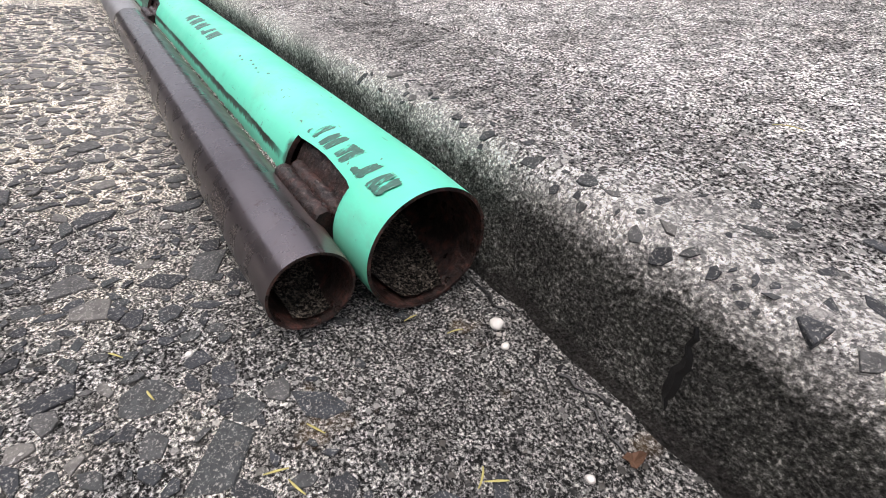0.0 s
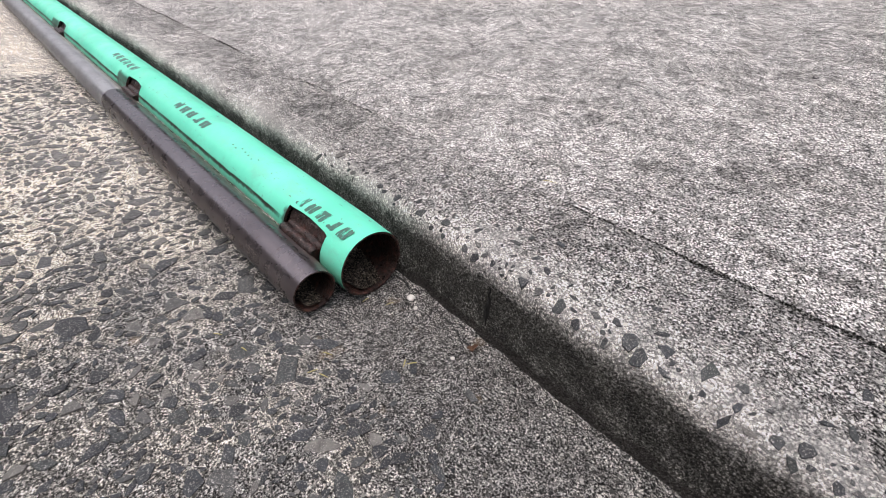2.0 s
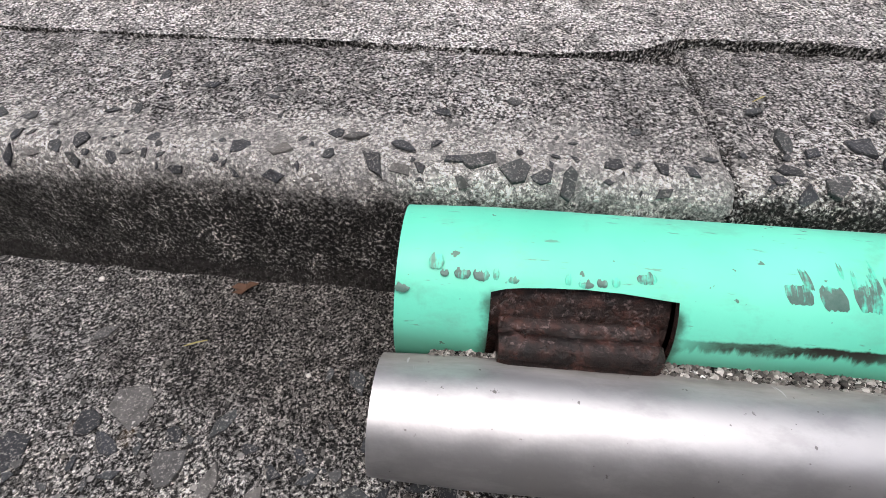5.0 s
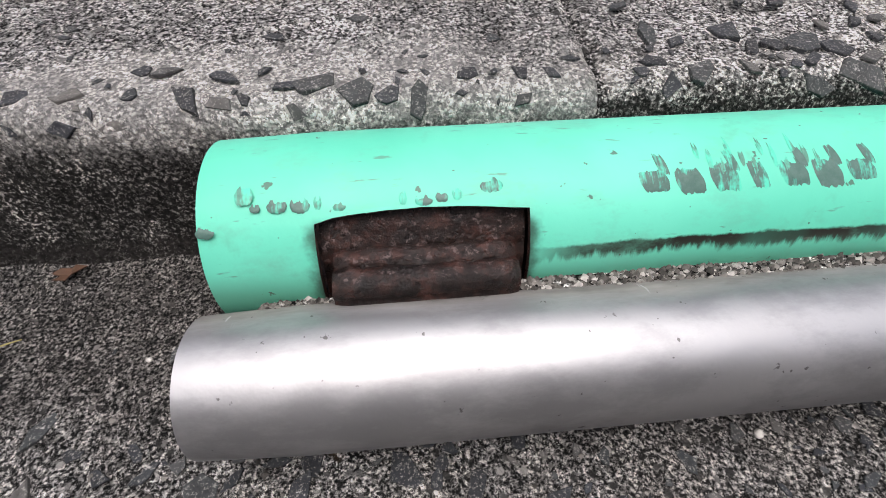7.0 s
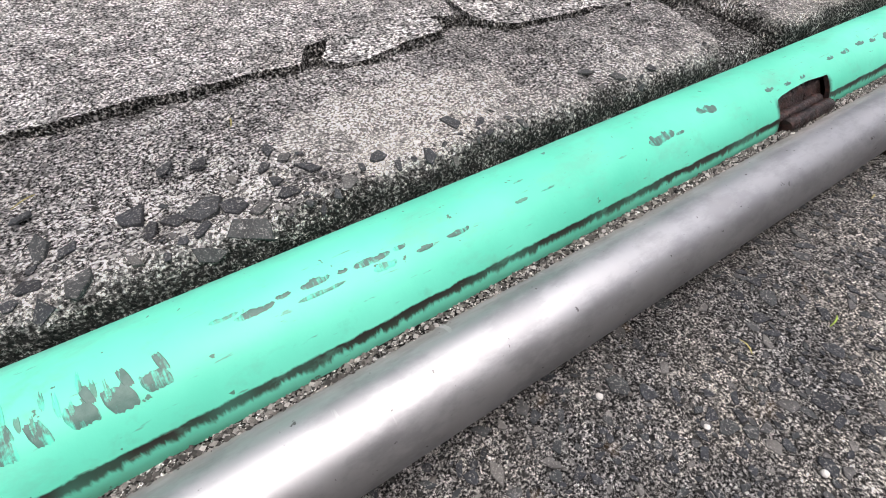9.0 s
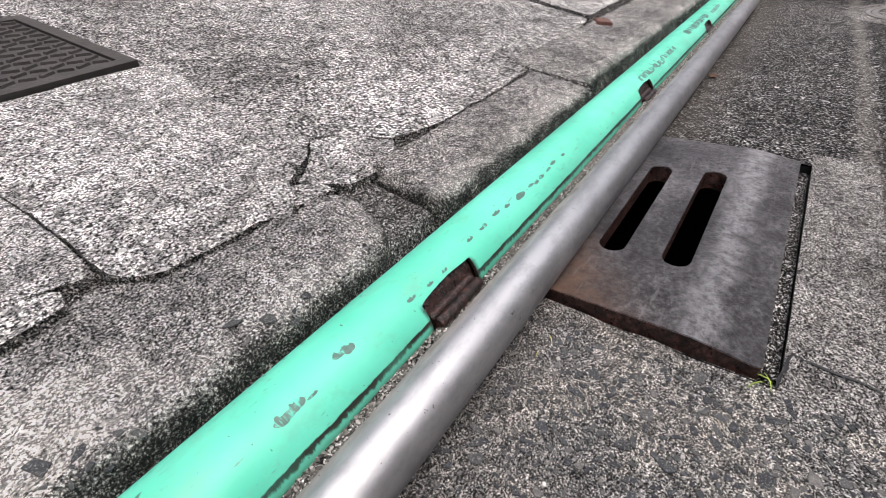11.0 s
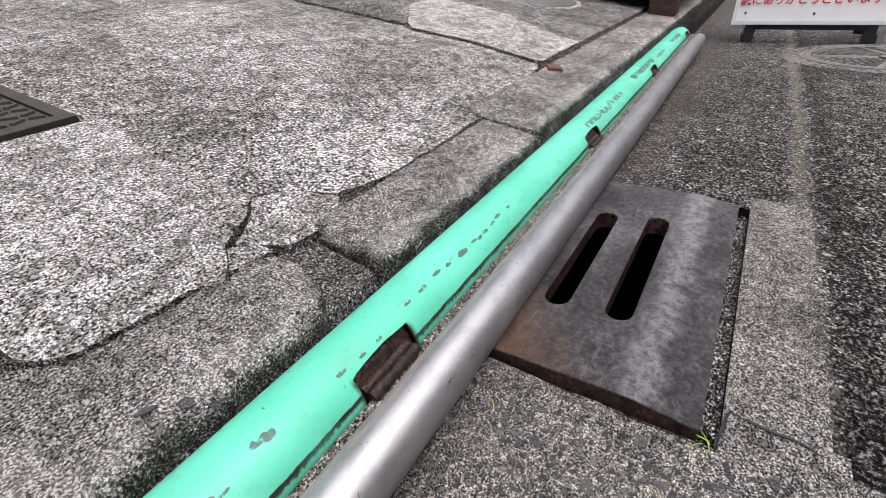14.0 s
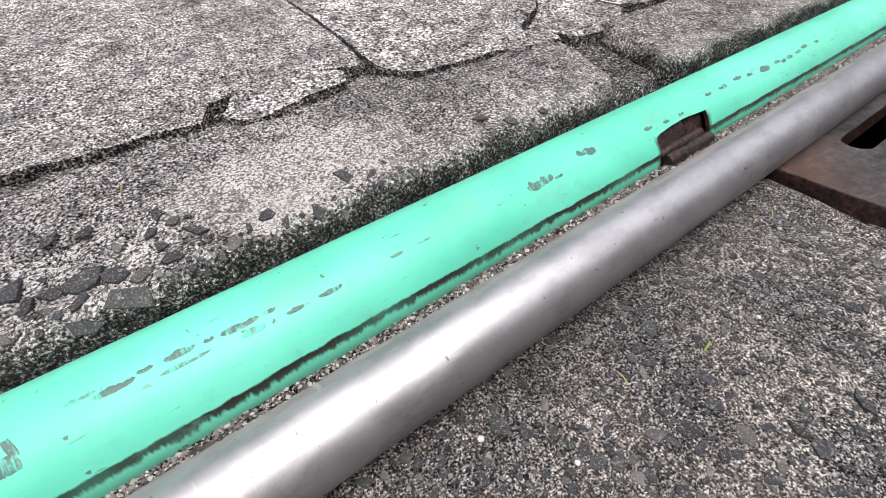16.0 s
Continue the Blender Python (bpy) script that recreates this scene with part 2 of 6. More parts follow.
def concrete_kerb(name, dark, mid, light, line=0.080, algae_shade=0.97, soft=0.020):
    n = Nodes(name)
    col, h = grit(n, 0.0024, dark, mid, light, 0.06, 0.004)
    col = n.mix(0.6, col, n.ramp(n.noise(7, 5), [(0.33, 0.50), (0.66, 1.45)]), "MULTIPLY")
    # a worn pale band along the nose, where the cement skin is rubbed off
    speck = n.math("SUBTRACT", n.noise(330, 3, 0.7), 0.5)
    nose = n.math("ADD", n.axis("Y"), n.math("MULTIPLY", n.math("SUBTRACT", n.noise(13, 5), 0.5), 0.14))
    nose = n.math("ADD", nose, n.math("MULTIPLY", speck, 0.10))
    rub = n.math("SUBTRACT", 1.0, n.span(nose, 0.024, 0.066))
    col = n.mix(n.math("MULTIPLY", rub, 0.85), col, n.mix(0.44 if soft > 0.01 else 0.28, n.mix(1.0, col, (1.50, 1.48, 1.44), "MULTIPLY"), (0.78, 0.765, 0.735)))
    if algae_shade < 0.97:
        px = n.math("MULTIPLY", n.math("SUBTRACT", n.axis("X"), 0.475), 7.5)
        py = n.math("MULTIPLY", n.math("SUBTRACT", n.axis("Y"), 0.075), 17.0)
        away = n.math("SQRT", n.math("ADD", n.math("MULTIPLY", px, px), n.math("MULTIPLY", py, py)))
        away = n.math("ADD", away, n.math("MULTIPLY", n.math("SUBTRACT", n.noise(28, 6, 0.72), 0.5), 1.9))
        bare_patch = n.math("MULTIPLY", n.math("SUBTRACT", 1.0, n.span(away, 0.70, 0.95)), 0.75)
        col = n.mix(bare_patch, col, n.mix(0.30, n.mix(1.0, col, (1.75, 1.72, 1.66), "MULTIPLY"), (0.72, 0.70, 0.66)))
    # black algae on the riser, its shade painted in too; ragged, grainy upper edge
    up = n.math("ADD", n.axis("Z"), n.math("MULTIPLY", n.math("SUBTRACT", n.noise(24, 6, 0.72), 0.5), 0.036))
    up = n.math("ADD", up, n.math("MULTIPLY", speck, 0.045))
    moss_shade = n.math("MULTIPLY", n.math("SUBTRACT", 1.0, n.span(up, line - soft, line + 0.004)), algae_shade)
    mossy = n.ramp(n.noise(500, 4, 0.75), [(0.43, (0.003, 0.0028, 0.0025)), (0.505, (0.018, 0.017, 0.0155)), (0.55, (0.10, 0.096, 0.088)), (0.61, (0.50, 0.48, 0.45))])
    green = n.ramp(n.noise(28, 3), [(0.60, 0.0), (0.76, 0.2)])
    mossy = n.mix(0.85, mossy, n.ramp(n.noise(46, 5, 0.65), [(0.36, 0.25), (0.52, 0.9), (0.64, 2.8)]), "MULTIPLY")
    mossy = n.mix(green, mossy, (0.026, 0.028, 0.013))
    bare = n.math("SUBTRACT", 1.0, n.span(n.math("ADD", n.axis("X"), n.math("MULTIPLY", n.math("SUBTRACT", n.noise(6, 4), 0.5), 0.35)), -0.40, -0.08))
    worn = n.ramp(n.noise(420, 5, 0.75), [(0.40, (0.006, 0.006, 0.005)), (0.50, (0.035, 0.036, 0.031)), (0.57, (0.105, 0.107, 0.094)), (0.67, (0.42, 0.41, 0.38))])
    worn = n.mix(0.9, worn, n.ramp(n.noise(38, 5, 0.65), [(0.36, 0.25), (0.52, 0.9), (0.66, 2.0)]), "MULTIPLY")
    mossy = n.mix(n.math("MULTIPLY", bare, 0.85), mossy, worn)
    col = n.mix(moss_shade, col, mossy)
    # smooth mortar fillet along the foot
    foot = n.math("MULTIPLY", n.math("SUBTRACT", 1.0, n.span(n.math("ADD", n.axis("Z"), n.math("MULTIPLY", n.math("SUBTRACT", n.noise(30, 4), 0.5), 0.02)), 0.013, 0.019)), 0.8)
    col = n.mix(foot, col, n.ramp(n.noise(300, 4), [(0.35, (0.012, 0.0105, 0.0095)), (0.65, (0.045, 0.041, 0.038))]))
    h = n.math("ADD", h, n.math("MULTIPLY", n.noise(60, 5, 0.65), 3.0))
    return n.done(col, 0.94, height=h, depth=0.0042, spec=0.15)


def slate(name="slate"):
    n = Nodes(name)
    n.pos = n.t.nodes.new("ShaderNodeNewGeometry").outputs["Position"]
    r = n.t.nodes.new("ShaderNodeObjectInfo").outputs["Random"]
    g = n.t.nodes.new("ShaderNodeNewGeometry").outputs["Random Per Island"]
    v = n.math("FRACT", n.math("ADD", n.math("MULTIPLY", r, 7.3), g))
    col = n.ramp(v, [(0, (0.009, 0.0105, 0.013)), (0.4, (0.019, 0.022, 0.027)), (0.65, (0.023, 0.027, 0.028)), (0.85, (0.046, 0.047, 0.047)), (1, (0.10, 0.095, 0.087))])
    col = n.mix(0.7, col, n.ramp(n.noise(150, 5, 0.65), [(0.3, 0.35), (0.7, 1.7)]), "MULTIPLY")
    dust = n.ramp(n.noise(700, 4, 0.75), [(0.54, 0.0), (0.64, 0.8)])
    col = n.mix(dust, col, (0.27, 0.26, 0.24))
    far = n.math("MULTIPLY", n.math("SUBTRACT", 1.0, n.span(n.axis("X"), -1.15, -0.72)), 0.55)
    col = n.mix(far, col, n.ramp(n.noise(300, 4, 0.7), [(0.38, (0.06, 0.058, 0.056)), (0.62, (0.26, 0.25, 0.235))]))
    high = n.math("MULTIPLY", n.span(n.axis("Z"), 0.04, 0.06), 0.05)
    col = n.mix(high, col, n.ramp(n.noise(260, 5, 0.7), [(0.40, (0.035, 0.036, 0.038)), (0.62, (0.23, 0.225, 0.215))]))
    smear = n.ramp(n.noise(130, 5, 0.7), [(0.635, 0.0), (0.67, 0.8)])
    col = n.mix(smear, col, n.ramp(n.noise(520, 3, 0.7), [(0.40, (0.06, 0.058, 0.055)), (0.62, (0.42, 0.405, 0.385))]))
    return n.done(col, 0.72, height=n.noise(260, 4), depth=0.0008)


def turn_angle(n):
    """The angle round a pipe whose axis is the object's x: 0 at the top, towards the road positive."""
    return n.math("ARCTAN2", n.math("MULTIPLY", n.axis("Y"), -1.0), n.axis("Z"))


def green_paint():
    n = Nodes("green_enamel")
    ang = turn_angle(n)
    col = n.ramp(n.noise(9, 4), [(0.3, (0.080, 0.52, 0.355)), (0.7, (0.135, 0.65, 0.47))])
    grime = n.ramp(n.noise(38, 5, 0.65), [(0.60, 0.0), (0.72, 0.5)])
    col = n.mix(grime, col, (0.11, 0.40, 0.27))
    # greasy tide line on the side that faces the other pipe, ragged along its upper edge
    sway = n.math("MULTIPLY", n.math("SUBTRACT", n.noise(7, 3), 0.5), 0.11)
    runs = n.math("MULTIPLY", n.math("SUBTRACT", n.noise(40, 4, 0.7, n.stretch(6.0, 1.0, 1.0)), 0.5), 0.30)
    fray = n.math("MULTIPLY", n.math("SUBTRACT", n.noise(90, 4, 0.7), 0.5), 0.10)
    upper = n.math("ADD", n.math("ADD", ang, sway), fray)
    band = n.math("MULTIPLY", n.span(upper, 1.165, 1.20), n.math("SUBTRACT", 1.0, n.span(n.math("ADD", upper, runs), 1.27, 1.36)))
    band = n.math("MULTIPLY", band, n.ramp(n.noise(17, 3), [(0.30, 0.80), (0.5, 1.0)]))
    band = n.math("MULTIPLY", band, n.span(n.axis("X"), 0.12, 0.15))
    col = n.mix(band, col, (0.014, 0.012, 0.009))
    # a darker green mixed in gradually towards the underside
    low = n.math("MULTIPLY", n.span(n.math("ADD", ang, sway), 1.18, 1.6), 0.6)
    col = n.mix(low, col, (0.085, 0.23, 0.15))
    shaky = n.math("ADD", n.axis("X"), n.math("MULTIPLY", n.math("SUBTRACT", n.noise(70, 4, 0.7), 0.5), 0.012))
    soot = None
    for at in (0.0845, 0.796, 1.485, 2.15, 2.90):
        d = n.math("ABSOLUTE", n.math("SUBTRACT", shaky, at))
        near = n.math("SUBTRACT", 1.0, n.span(d, 0.0405, 0.0475))
        soot = near if soot is None else n.math("MAXIMUM", soot, near)
    soot = n.math("MULTIPLY", soot, n.span(n.math("ADD", ang, n.math("MULTIPLY", n.math("SUBTRACT", n.noise(60, 4), 0.5), 0.3)), 0.74, 0.95))
    col = n.mix(n.math("MULTIPLY", soot, 0.85), col, (0.020, 0.022, 0.016))
    smudge = n.ramp(n.noise(22, 6, 0.72, n.stretch(0.7, 1.2, 1.2)), [(0.53, 0.0), (0.66, 0.45)])
    col = n.mix(smudge, col, (0.13, 0.40, 0.29))
    scr = n.ramp(n.noise(60, 3, 0.6, n.stretch(1.0, 5.0, 5.0)), [(0.67, 0.0), (0.72, 0.55)])
    col = n.mix(scr, col, (0.10, 0.13, 0.10))
    chip = n.ramp(n.noise(150, 3), [(0.70, 0.0), (0.72, 0.8)])
    col = n.mix(chip, col, (0.06, 0.07, 0.055))
    h = n.math("ADD", n.noise(35, 3), n.math("MULTIPLY", n.noise(300, 2), 0.2))
    return n.done(col, n.ramp(n.noise(24, 3), [(0.3, 0.33), (0.7, 0.48)]), height=h, depth=0.0007, strength=0.5, spec=0.36)


def bare_steel():
    n = Nodes("dull_steel")
    ang = turn_angle(n)
    col = n.ramp(n.noise(14, 4, 0.6, n.stretch(0.25, 1, 1)), [(0.3, (0.39, 0.392, 0.396)), (0.7, (0.49, 0.492, 0.497))])
    dull = n.ramp(n.noise(38, 6, 0.7, n.stretch(0.5, 1, 1)), [(0.46, 0.0), (0.58, 0.5)])
    col = n.mix(dull, col, (0.30, 0.30, 0.305))
    # brown run-off on the side that faces the painted pipe
    streaks = n.math("MULTIPLY", n.math("SUBTRACT", n.noise(34, 6, 0.7, n.stretch(0.22, 1, 1)), 0.5), 0.9)
    wob = n.math("ADD", ang, streaks)
    dirt = n.math("SUBTRACT", 1.0, n.span(wob, -0.66, -0.12))
    col = n.mix(n.math("MULTIPLY", dirt, 0.88), col, n.ramp(n.noise(80, 4, 0.6, n.stretch(0.3, 1, 1)), [(0.3, (0.085, 0.078, 0.068)), (0.7, (0.30, 0.285, 0.26))]))
    spot = n.ramp(n.noise(190, 3), [(0.70, 0.0), (0.73, 0.7)])
    col = n.mix(spot, col, (0.07, 0.06, 0.055))
    scr = n.ramp(n.noise(55, 3, 0.6, n.stretch(2.5, 0.5, 0.5)), [(0.69, 0.0), (0.72, 0.5)])
    col = n.mix(scr, col, (0.5, 0.5, 0.5))
    rough = n.math("ADD", n.ramp(n.noise(30, 5, 0.65), [(0.3, 0.42), (0.7, 0.53)]), n.math("MULTIPLY", dirt, 0.25))
    metal = n.math("SUBTRACT", 0.95, n.math("MULTIPLY", dirt, 0.7))
    n.bsdf.inputs["Specular Tint"].default_value = (0.35, 0.35, 0.36, 1)
    return n.done(col, rough, metal, height=n.math("ADD", n.noise(120, 3), n.math("MULTIPLY", n.noise(18, 3), 2.0)), depth=0.0004, strength=0.5)


def brown_steel():
    n = Nodes("browned_steel")
    col = n.ramp(n.noise(18, 4, 0.6, n.stretch(0.3, 1, 1)), [(0.3, (0.125, 0.105, 0.107)), (0.7, (0.21, 0.185, 0.19))])
    ang = turn_angle(n)
    dirt = n.math("SUBTRACT", 1.0, n.span(n.math("ADD", ang, n.math("MULTIPLY", n.noise(30, 4), 0.6)), -0.55, 0.05))
    col = n.mix(n.math("MULTIPLY", dirt, 0.85), col, n.ramp(n.noise(90, 5, 0.65), [(0.35, (0.022, 0.011, 0.007)), (0.52, (0.06, 0.033, 0.021)), (0.7, (0.15, 0.105, 0.075))]))
    spot = n.ramp(n.noise(110, 5, 0.75), [(0.60, 0.0), (0.68, 0.6)])
    col = n.mix(spot, col, (0.075, 0.045, 0.030))
    rough = n.math("ADD", n.ramp(n.noise(50, 4), [(0.3, 0.22), (0.7, 0.36)]), n.math("MULTIPLY", dirt, 0.25))
    metal = n.math("SUBTRACT", 0.9, n.math("MULTIPLY", dirt, 0.8))
    n.bsdf.inputs["Specular Tint"].default_value = (0.3, 0.3, 0.3, 1)
    n.bsdf.inputs["Coat Weight"].default_value, n.bsdf.inputs["Coat Roughness"].default_value = 0.55, 0.16
    return n.done(col, rough, metal, height=n.noise(160, 4), depth=0.00015, spec=0.5)


def rusty(name="rust", light=0.5, ridge=None):
    n = Nodes(name)
    col = n.ramp(n.noise(130, 6, 0.75), [(0.34, (0.012 * light, 0.008 * light, 0.007 * light)), (0.50, (0.046 * light, 0.027 * light, 0.022 * light)), (0.62, (0.125 * light, 0.052 * light, 0.040 * light)), (0.82, (0.040, 0.026, 0.022))])
    col = n.mix(0.8, col, n.ramp(n.noise(33, 4, 0.6), [(0.34, 0.4), (0.66, 1.7)]), "MULTIPLY")
    if ridge:
        # glints along the ridge, painted as pale specks in the colour
        worn = n.math("MULTIPLY", n.span(n.axis("Z"), ridge - 0.0012, ridge + 0.001), n.axis("X", n.ramp(n.noise(300, 5, 0.75), [(0.56, 0.0), (0.62, 0.8)])))
        col = n.mix(worn, col, (0.15, 0.11, 0.105))
    h = n.math("ADD", n.noise(260, 5, 0.7), n.math("MULTIPLY", n.noise(80, 3), 1.5))
    return n.done(col, n.ramp(n.noise(110, 3), [(0.35, 0.24), (0.65, 0.55)]), 0.2, height=h, depth=0.0016)


def cast_iron():
    n = Nodes("cast_iron")
    wide = n.noise(7, 6, 0.62)
    col = n.ramp(wide, [(0.32, (0.062, 0.060, 0.063)), (0.5, (0.088, 0.085, 0.088)), (0.68, (0.145, 0.141, 0.145))])
    col = n.mix(0.8, col, n.ramp(n.noise(130, 6, 0.78), [(0.38, 0.3), (0.5, 0.9), (0.62, 1.9)]), "MULTIPLY")
    col = n.mix(0.7, col, n.ramp(n.noise(24, 6, 0.7), [(0.36, 0.45), (0.64, 1.5)]), "MULTIPLY")
    shaky = n.math("ADD", n.axis("Y"), n.math("MULTIPLY", n.math("SUBTRACT", n.noise(30, 6, 0.72), 0.5), 0.06))
    # rust towards the corner below the pipe
    corner = n.math("SUBTRACT", 1.0, n.span(n.math("ADD", n.axis("X"), n.math("MULTIPLY", shaky, -1.2)), 1.08, 1.24))
    col = n.mix(n.math("MULTIPLY", corner, 0.8), col, n.ramp(n.noise(55, 5, 0.65), [(0.35, (0.075, 0.045, 0.030)), (0.65, (0.22, 0.125, 0.078))]))
    # the outer margin, worn pale along the break of its slope
    edge = n.math("MULTIPLY", n.span(shaky, -0.300, -0.278), n.math("SUBTRACT", 1.0, n.span(shaky, -0.272, -0.245)))
    edge = n.math("MULTIPLY", edge, n.axis("X", n.ramp(n.noise(70, 6, 0.78), [(0.40, 0.15), (0.56, 0.85)])))
    col = n.mix(edge, col, (0.36, 0.357, 0.365))
    scr = n.ramp(n.noise(26, 4, 0.6, n.stretch(0.5, 4.5, 1)), [(0.645, 0.0), (0.68, 0.5)])
    col = n.mix(scr, col, (0.22, 0.21, 0.21))
    speck = n.ramp(n.noise(210, 3, 0.7), [(0.66, 0.0), (0.72, 0.7)])
    col = n.mix(speck, col, (0.20, 0.175, 0.16))
    h = n.math("ADD", n.noise(300, 5, 0.75), n.math("MULTIPLY", n.noise(60, 4), 1.2))
    return n.done(col, n.ramp(n.noise(34, 5, 0.65), [(0.32, 0.28), (0.68, 0.48)]), 0.35, height=h, depth=0.0045)


def plain(name, colour, rough=0.6, metal=0.0, vary=0.35, scale=20, depth=0.0006):
    n = Nodes(name)
    col = n.mix(vary, colour, n.ramp(n.noise(scale, 4), [(0.3, 0.5), (0.7, 1.4)]), "MULTIPLY")
    return n.done(col, rough, metal, height=n.noise(scale * 6, 3), depth=depth)


def worn_mark(name, colour, keep):
    """Scraped-off lettering: patches of the mark between remains of the enamel."""
    n = Nodes(name)
    col = n.mix(0.6, colour, n.ramp(n.noise(210, 5, 0.7), [(0.3, 0.35), (0.7, 1.6)]), "MULTIPLY")
    streak = n.noise(120, 4, 0.7, n.stretch(2.4, 0.35, 0.35))
    blot = n.noise(70, 4, 0.65)
    left = n.ramp(n.math("ADD", n.math("MULTIPLY", streak, 0.5), n.math("MULTIPLY", blot, 0.5)), [(keep - 0.03, 1.0), (keep + 0.06, 0.12)])
    col = n.mix(left, col, (0.072, 0.60, 0.418))
    return n.done(col, 0.42, 0.0, height=n.noise(300, 3), depth=0.0002)


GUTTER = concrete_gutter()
ASPHALT = asphalt("worn_asphalt", (0.004, 0.004, 0.0043), (0.030, 0.030, 0.0305), (0.13, 0.128, 0.124), 0.0052)
LANE = asphalt("pale_asphalt", (0.20, 0.185, 0.178), (0.46, 0.43, 0.415), (0.66, 0.63, 0.61), 0.006, 0.2, 0.0, 0.0)
STRIP = concrete("edging_concrete", (0.018, 0.0175, 0.0165), (0.13, 0.126, 0.119), (0.31, 0.30, 0.283), 0.0022, 0.85, 0.0018, 0.0, 0.0, (0.52, 0.505, 0.48))
SLAB_DARK = concrete("weathered_concrete", (0.008, 0.0078, 0.0074), (0.33, 0.322, 0.309), (0.79, 0.775, 0.75), 0.0024, 0.35, 0.0026, 0.0)
SLAB_FAR = concrete("greyed_concrete", (0.006, 0.0058, 0.0055), (0.125, 0.122, 0.116), (0.47, 0.459, 0.442), 0.0046, 0.55, 0.0030, 0.004, 0.6)
# dark stained far slab, with the planter's shade painted into its tone
SLAB_SHADED = concrete("shaded_stained_concrete", (0.005, 0.005, 0.0048), (0.062, 0.060, 0.057), (0.24, 0.234, 0.224), 0.0055, 0.6, 0.0030, 0.004, 0.6, (0.55, 0.54, 0.52))
SLAB_PALE = concrete("pale_concrete", (0.010, 0.0098, 0.0092), (0.35, 0.342, 0.327), (0.80, 0.785, 0.76), 0.0034, 0.4, 0.0030, 0.004)
SUBBASE = concrete("crack_silt", (0.006, 0.006, 0.0055), (0.034, 0.032, 0.029), (0.10, 0.095, 0.087), 0.003, 0.5, 0.0018, 0.05)
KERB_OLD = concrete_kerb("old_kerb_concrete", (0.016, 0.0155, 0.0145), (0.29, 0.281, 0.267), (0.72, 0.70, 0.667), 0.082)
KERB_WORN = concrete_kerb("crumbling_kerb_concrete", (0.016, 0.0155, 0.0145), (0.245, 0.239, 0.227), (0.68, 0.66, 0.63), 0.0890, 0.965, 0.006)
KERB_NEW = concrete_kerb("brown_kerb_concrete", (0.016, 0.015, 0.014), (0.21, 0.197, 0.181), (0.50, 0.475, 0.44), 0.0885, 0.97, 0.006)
# far mossy blocks; shade from the trough is put into the colour as well
KERB_FAR = concrete_kerb("shaded_mossy_kerb_concrete", (0.010, 0.0095, 0.009), (0.085, 0.081, 0.075), (0.27, 0.26, 0.243), 0.0885, 0.97, 0.006)
KERB_FILL = concrete("dark_mortar", (0.012, 0.012, 0.011), (0.075, 0.072, 0.067), (0.22, 0.213, 0.20), 0.0024, 0.5, 0.003, 0.05)
SLATE = slate()
GREEN = green_paint()
STEEL = bare_steel()
BROWN = brown_steel()
RUST = rusty("rust", 0.36, 0.0158)
RUST_IN = rusty("pipe_scale", 0.75)
IRON = cast_iron()
SCUFF = worn_mark("scuffed_grey", (0.068, 0.080, 0.077), 0.425)
FAINT = worn_mark("faint_scuff", (0.085, 0.20, 0.15), 0.47)
INK = worn_mark("black_stencil", (0.030, 0.036, 0.033), 0.40)
SAND = concrete("sandy_grit", (0.06, 0.055, 0.045), (0.30, 0.28, 0.24), (0.58, 0.56, 0.52), 0.0032, 0.2, 0.003)
DIRT = concrete("brown_dirt", (0.010, 0.008, 0.006), (0.055, 0.044, 0.034), (0.19, 0.165, 0.135), 0.0022, 0.5, 0.003, 0.05, 0.0, (0.24, 0.20, 0.155))
WHITE_STONE = plain("white_quartz", (0.62, 0.60, 0.56), 0.55, 0, 0.3, 200)
STRAW = plain("dry_straw", (0.50, 0.44, 0.16), 0.7, 0, 0.4, 200)
GRASS = plain("fresh_blade", (0.30, 0.42, 0.07), 0.6, 0, 0.4, 200)
LEAF = plain("dead_leaf", (0.095, 0.048, 0.027), 0.75, 0, 0.5, 150)
PIT = plain("pit_mud", (0.006, 0.006, 0.006), 0.4, 0, 0.5, 30)
WHITE_PANEL = plain("white_panel", (0.90, 0.905, 0.895), 0.35, 0, 0.08, 6, 0.0002)
BLACK_PLASTIC = plain("black_plastic", (0.016, 0.016, 0.017), 0.45, 0, 0.3, 40)
RED_FILM = plain("red_lettering", (0.56, 0.010, 0.030), 0.4, 0, 0.15, 60, 0.0001)
ALU = plain("aluminium_trim", (0.74, 0.75, 0.75), 0.35, 0.3, 0.1, 20, 0.0002)
ROAD_WHITE = concrete("road_paint", (0.62, 0.61, 0.59), (0.84, 0.83, 0.81), (0.88, 0.87, 0.85), 0.004, 0.15)
BRICK = plain("dark_brick", (0.060, 0.036, 0.030), 0.85, 0, 0.6, 45, 0.002)
DARK_STONE = plain("dark_stone", (0.022, 0.020, 0.018), 0.9, 0, 0.85, 25, 0.006)
WALL = plain("grey_wall", (0.075, 0.070, 0.064), 0.85, 0, 0.5, 5)

# ---- builders ----


def obj(name, bm, mats, parent=None, label="", smooth=False):
    me = bpy.data.meshes.new(name)
    bm.normal_update()
    bm.to_mesh(me)
    bm.free()
    for m in mats if isinstance(mats, (list, tuple)) else [mats]:
        me.materials.append(m)
    if smooth:
        for p in me.polygons:
            p.use_smooth = True
    ob = new(name, me)
    if parent:
        ob.parent = parent
    if label:
        ob["label"] = label
    return ob


def part(name, bm, mats, parent, label="", smooth=False):
    return obj(name, bm, mats, parent, label, smooth)


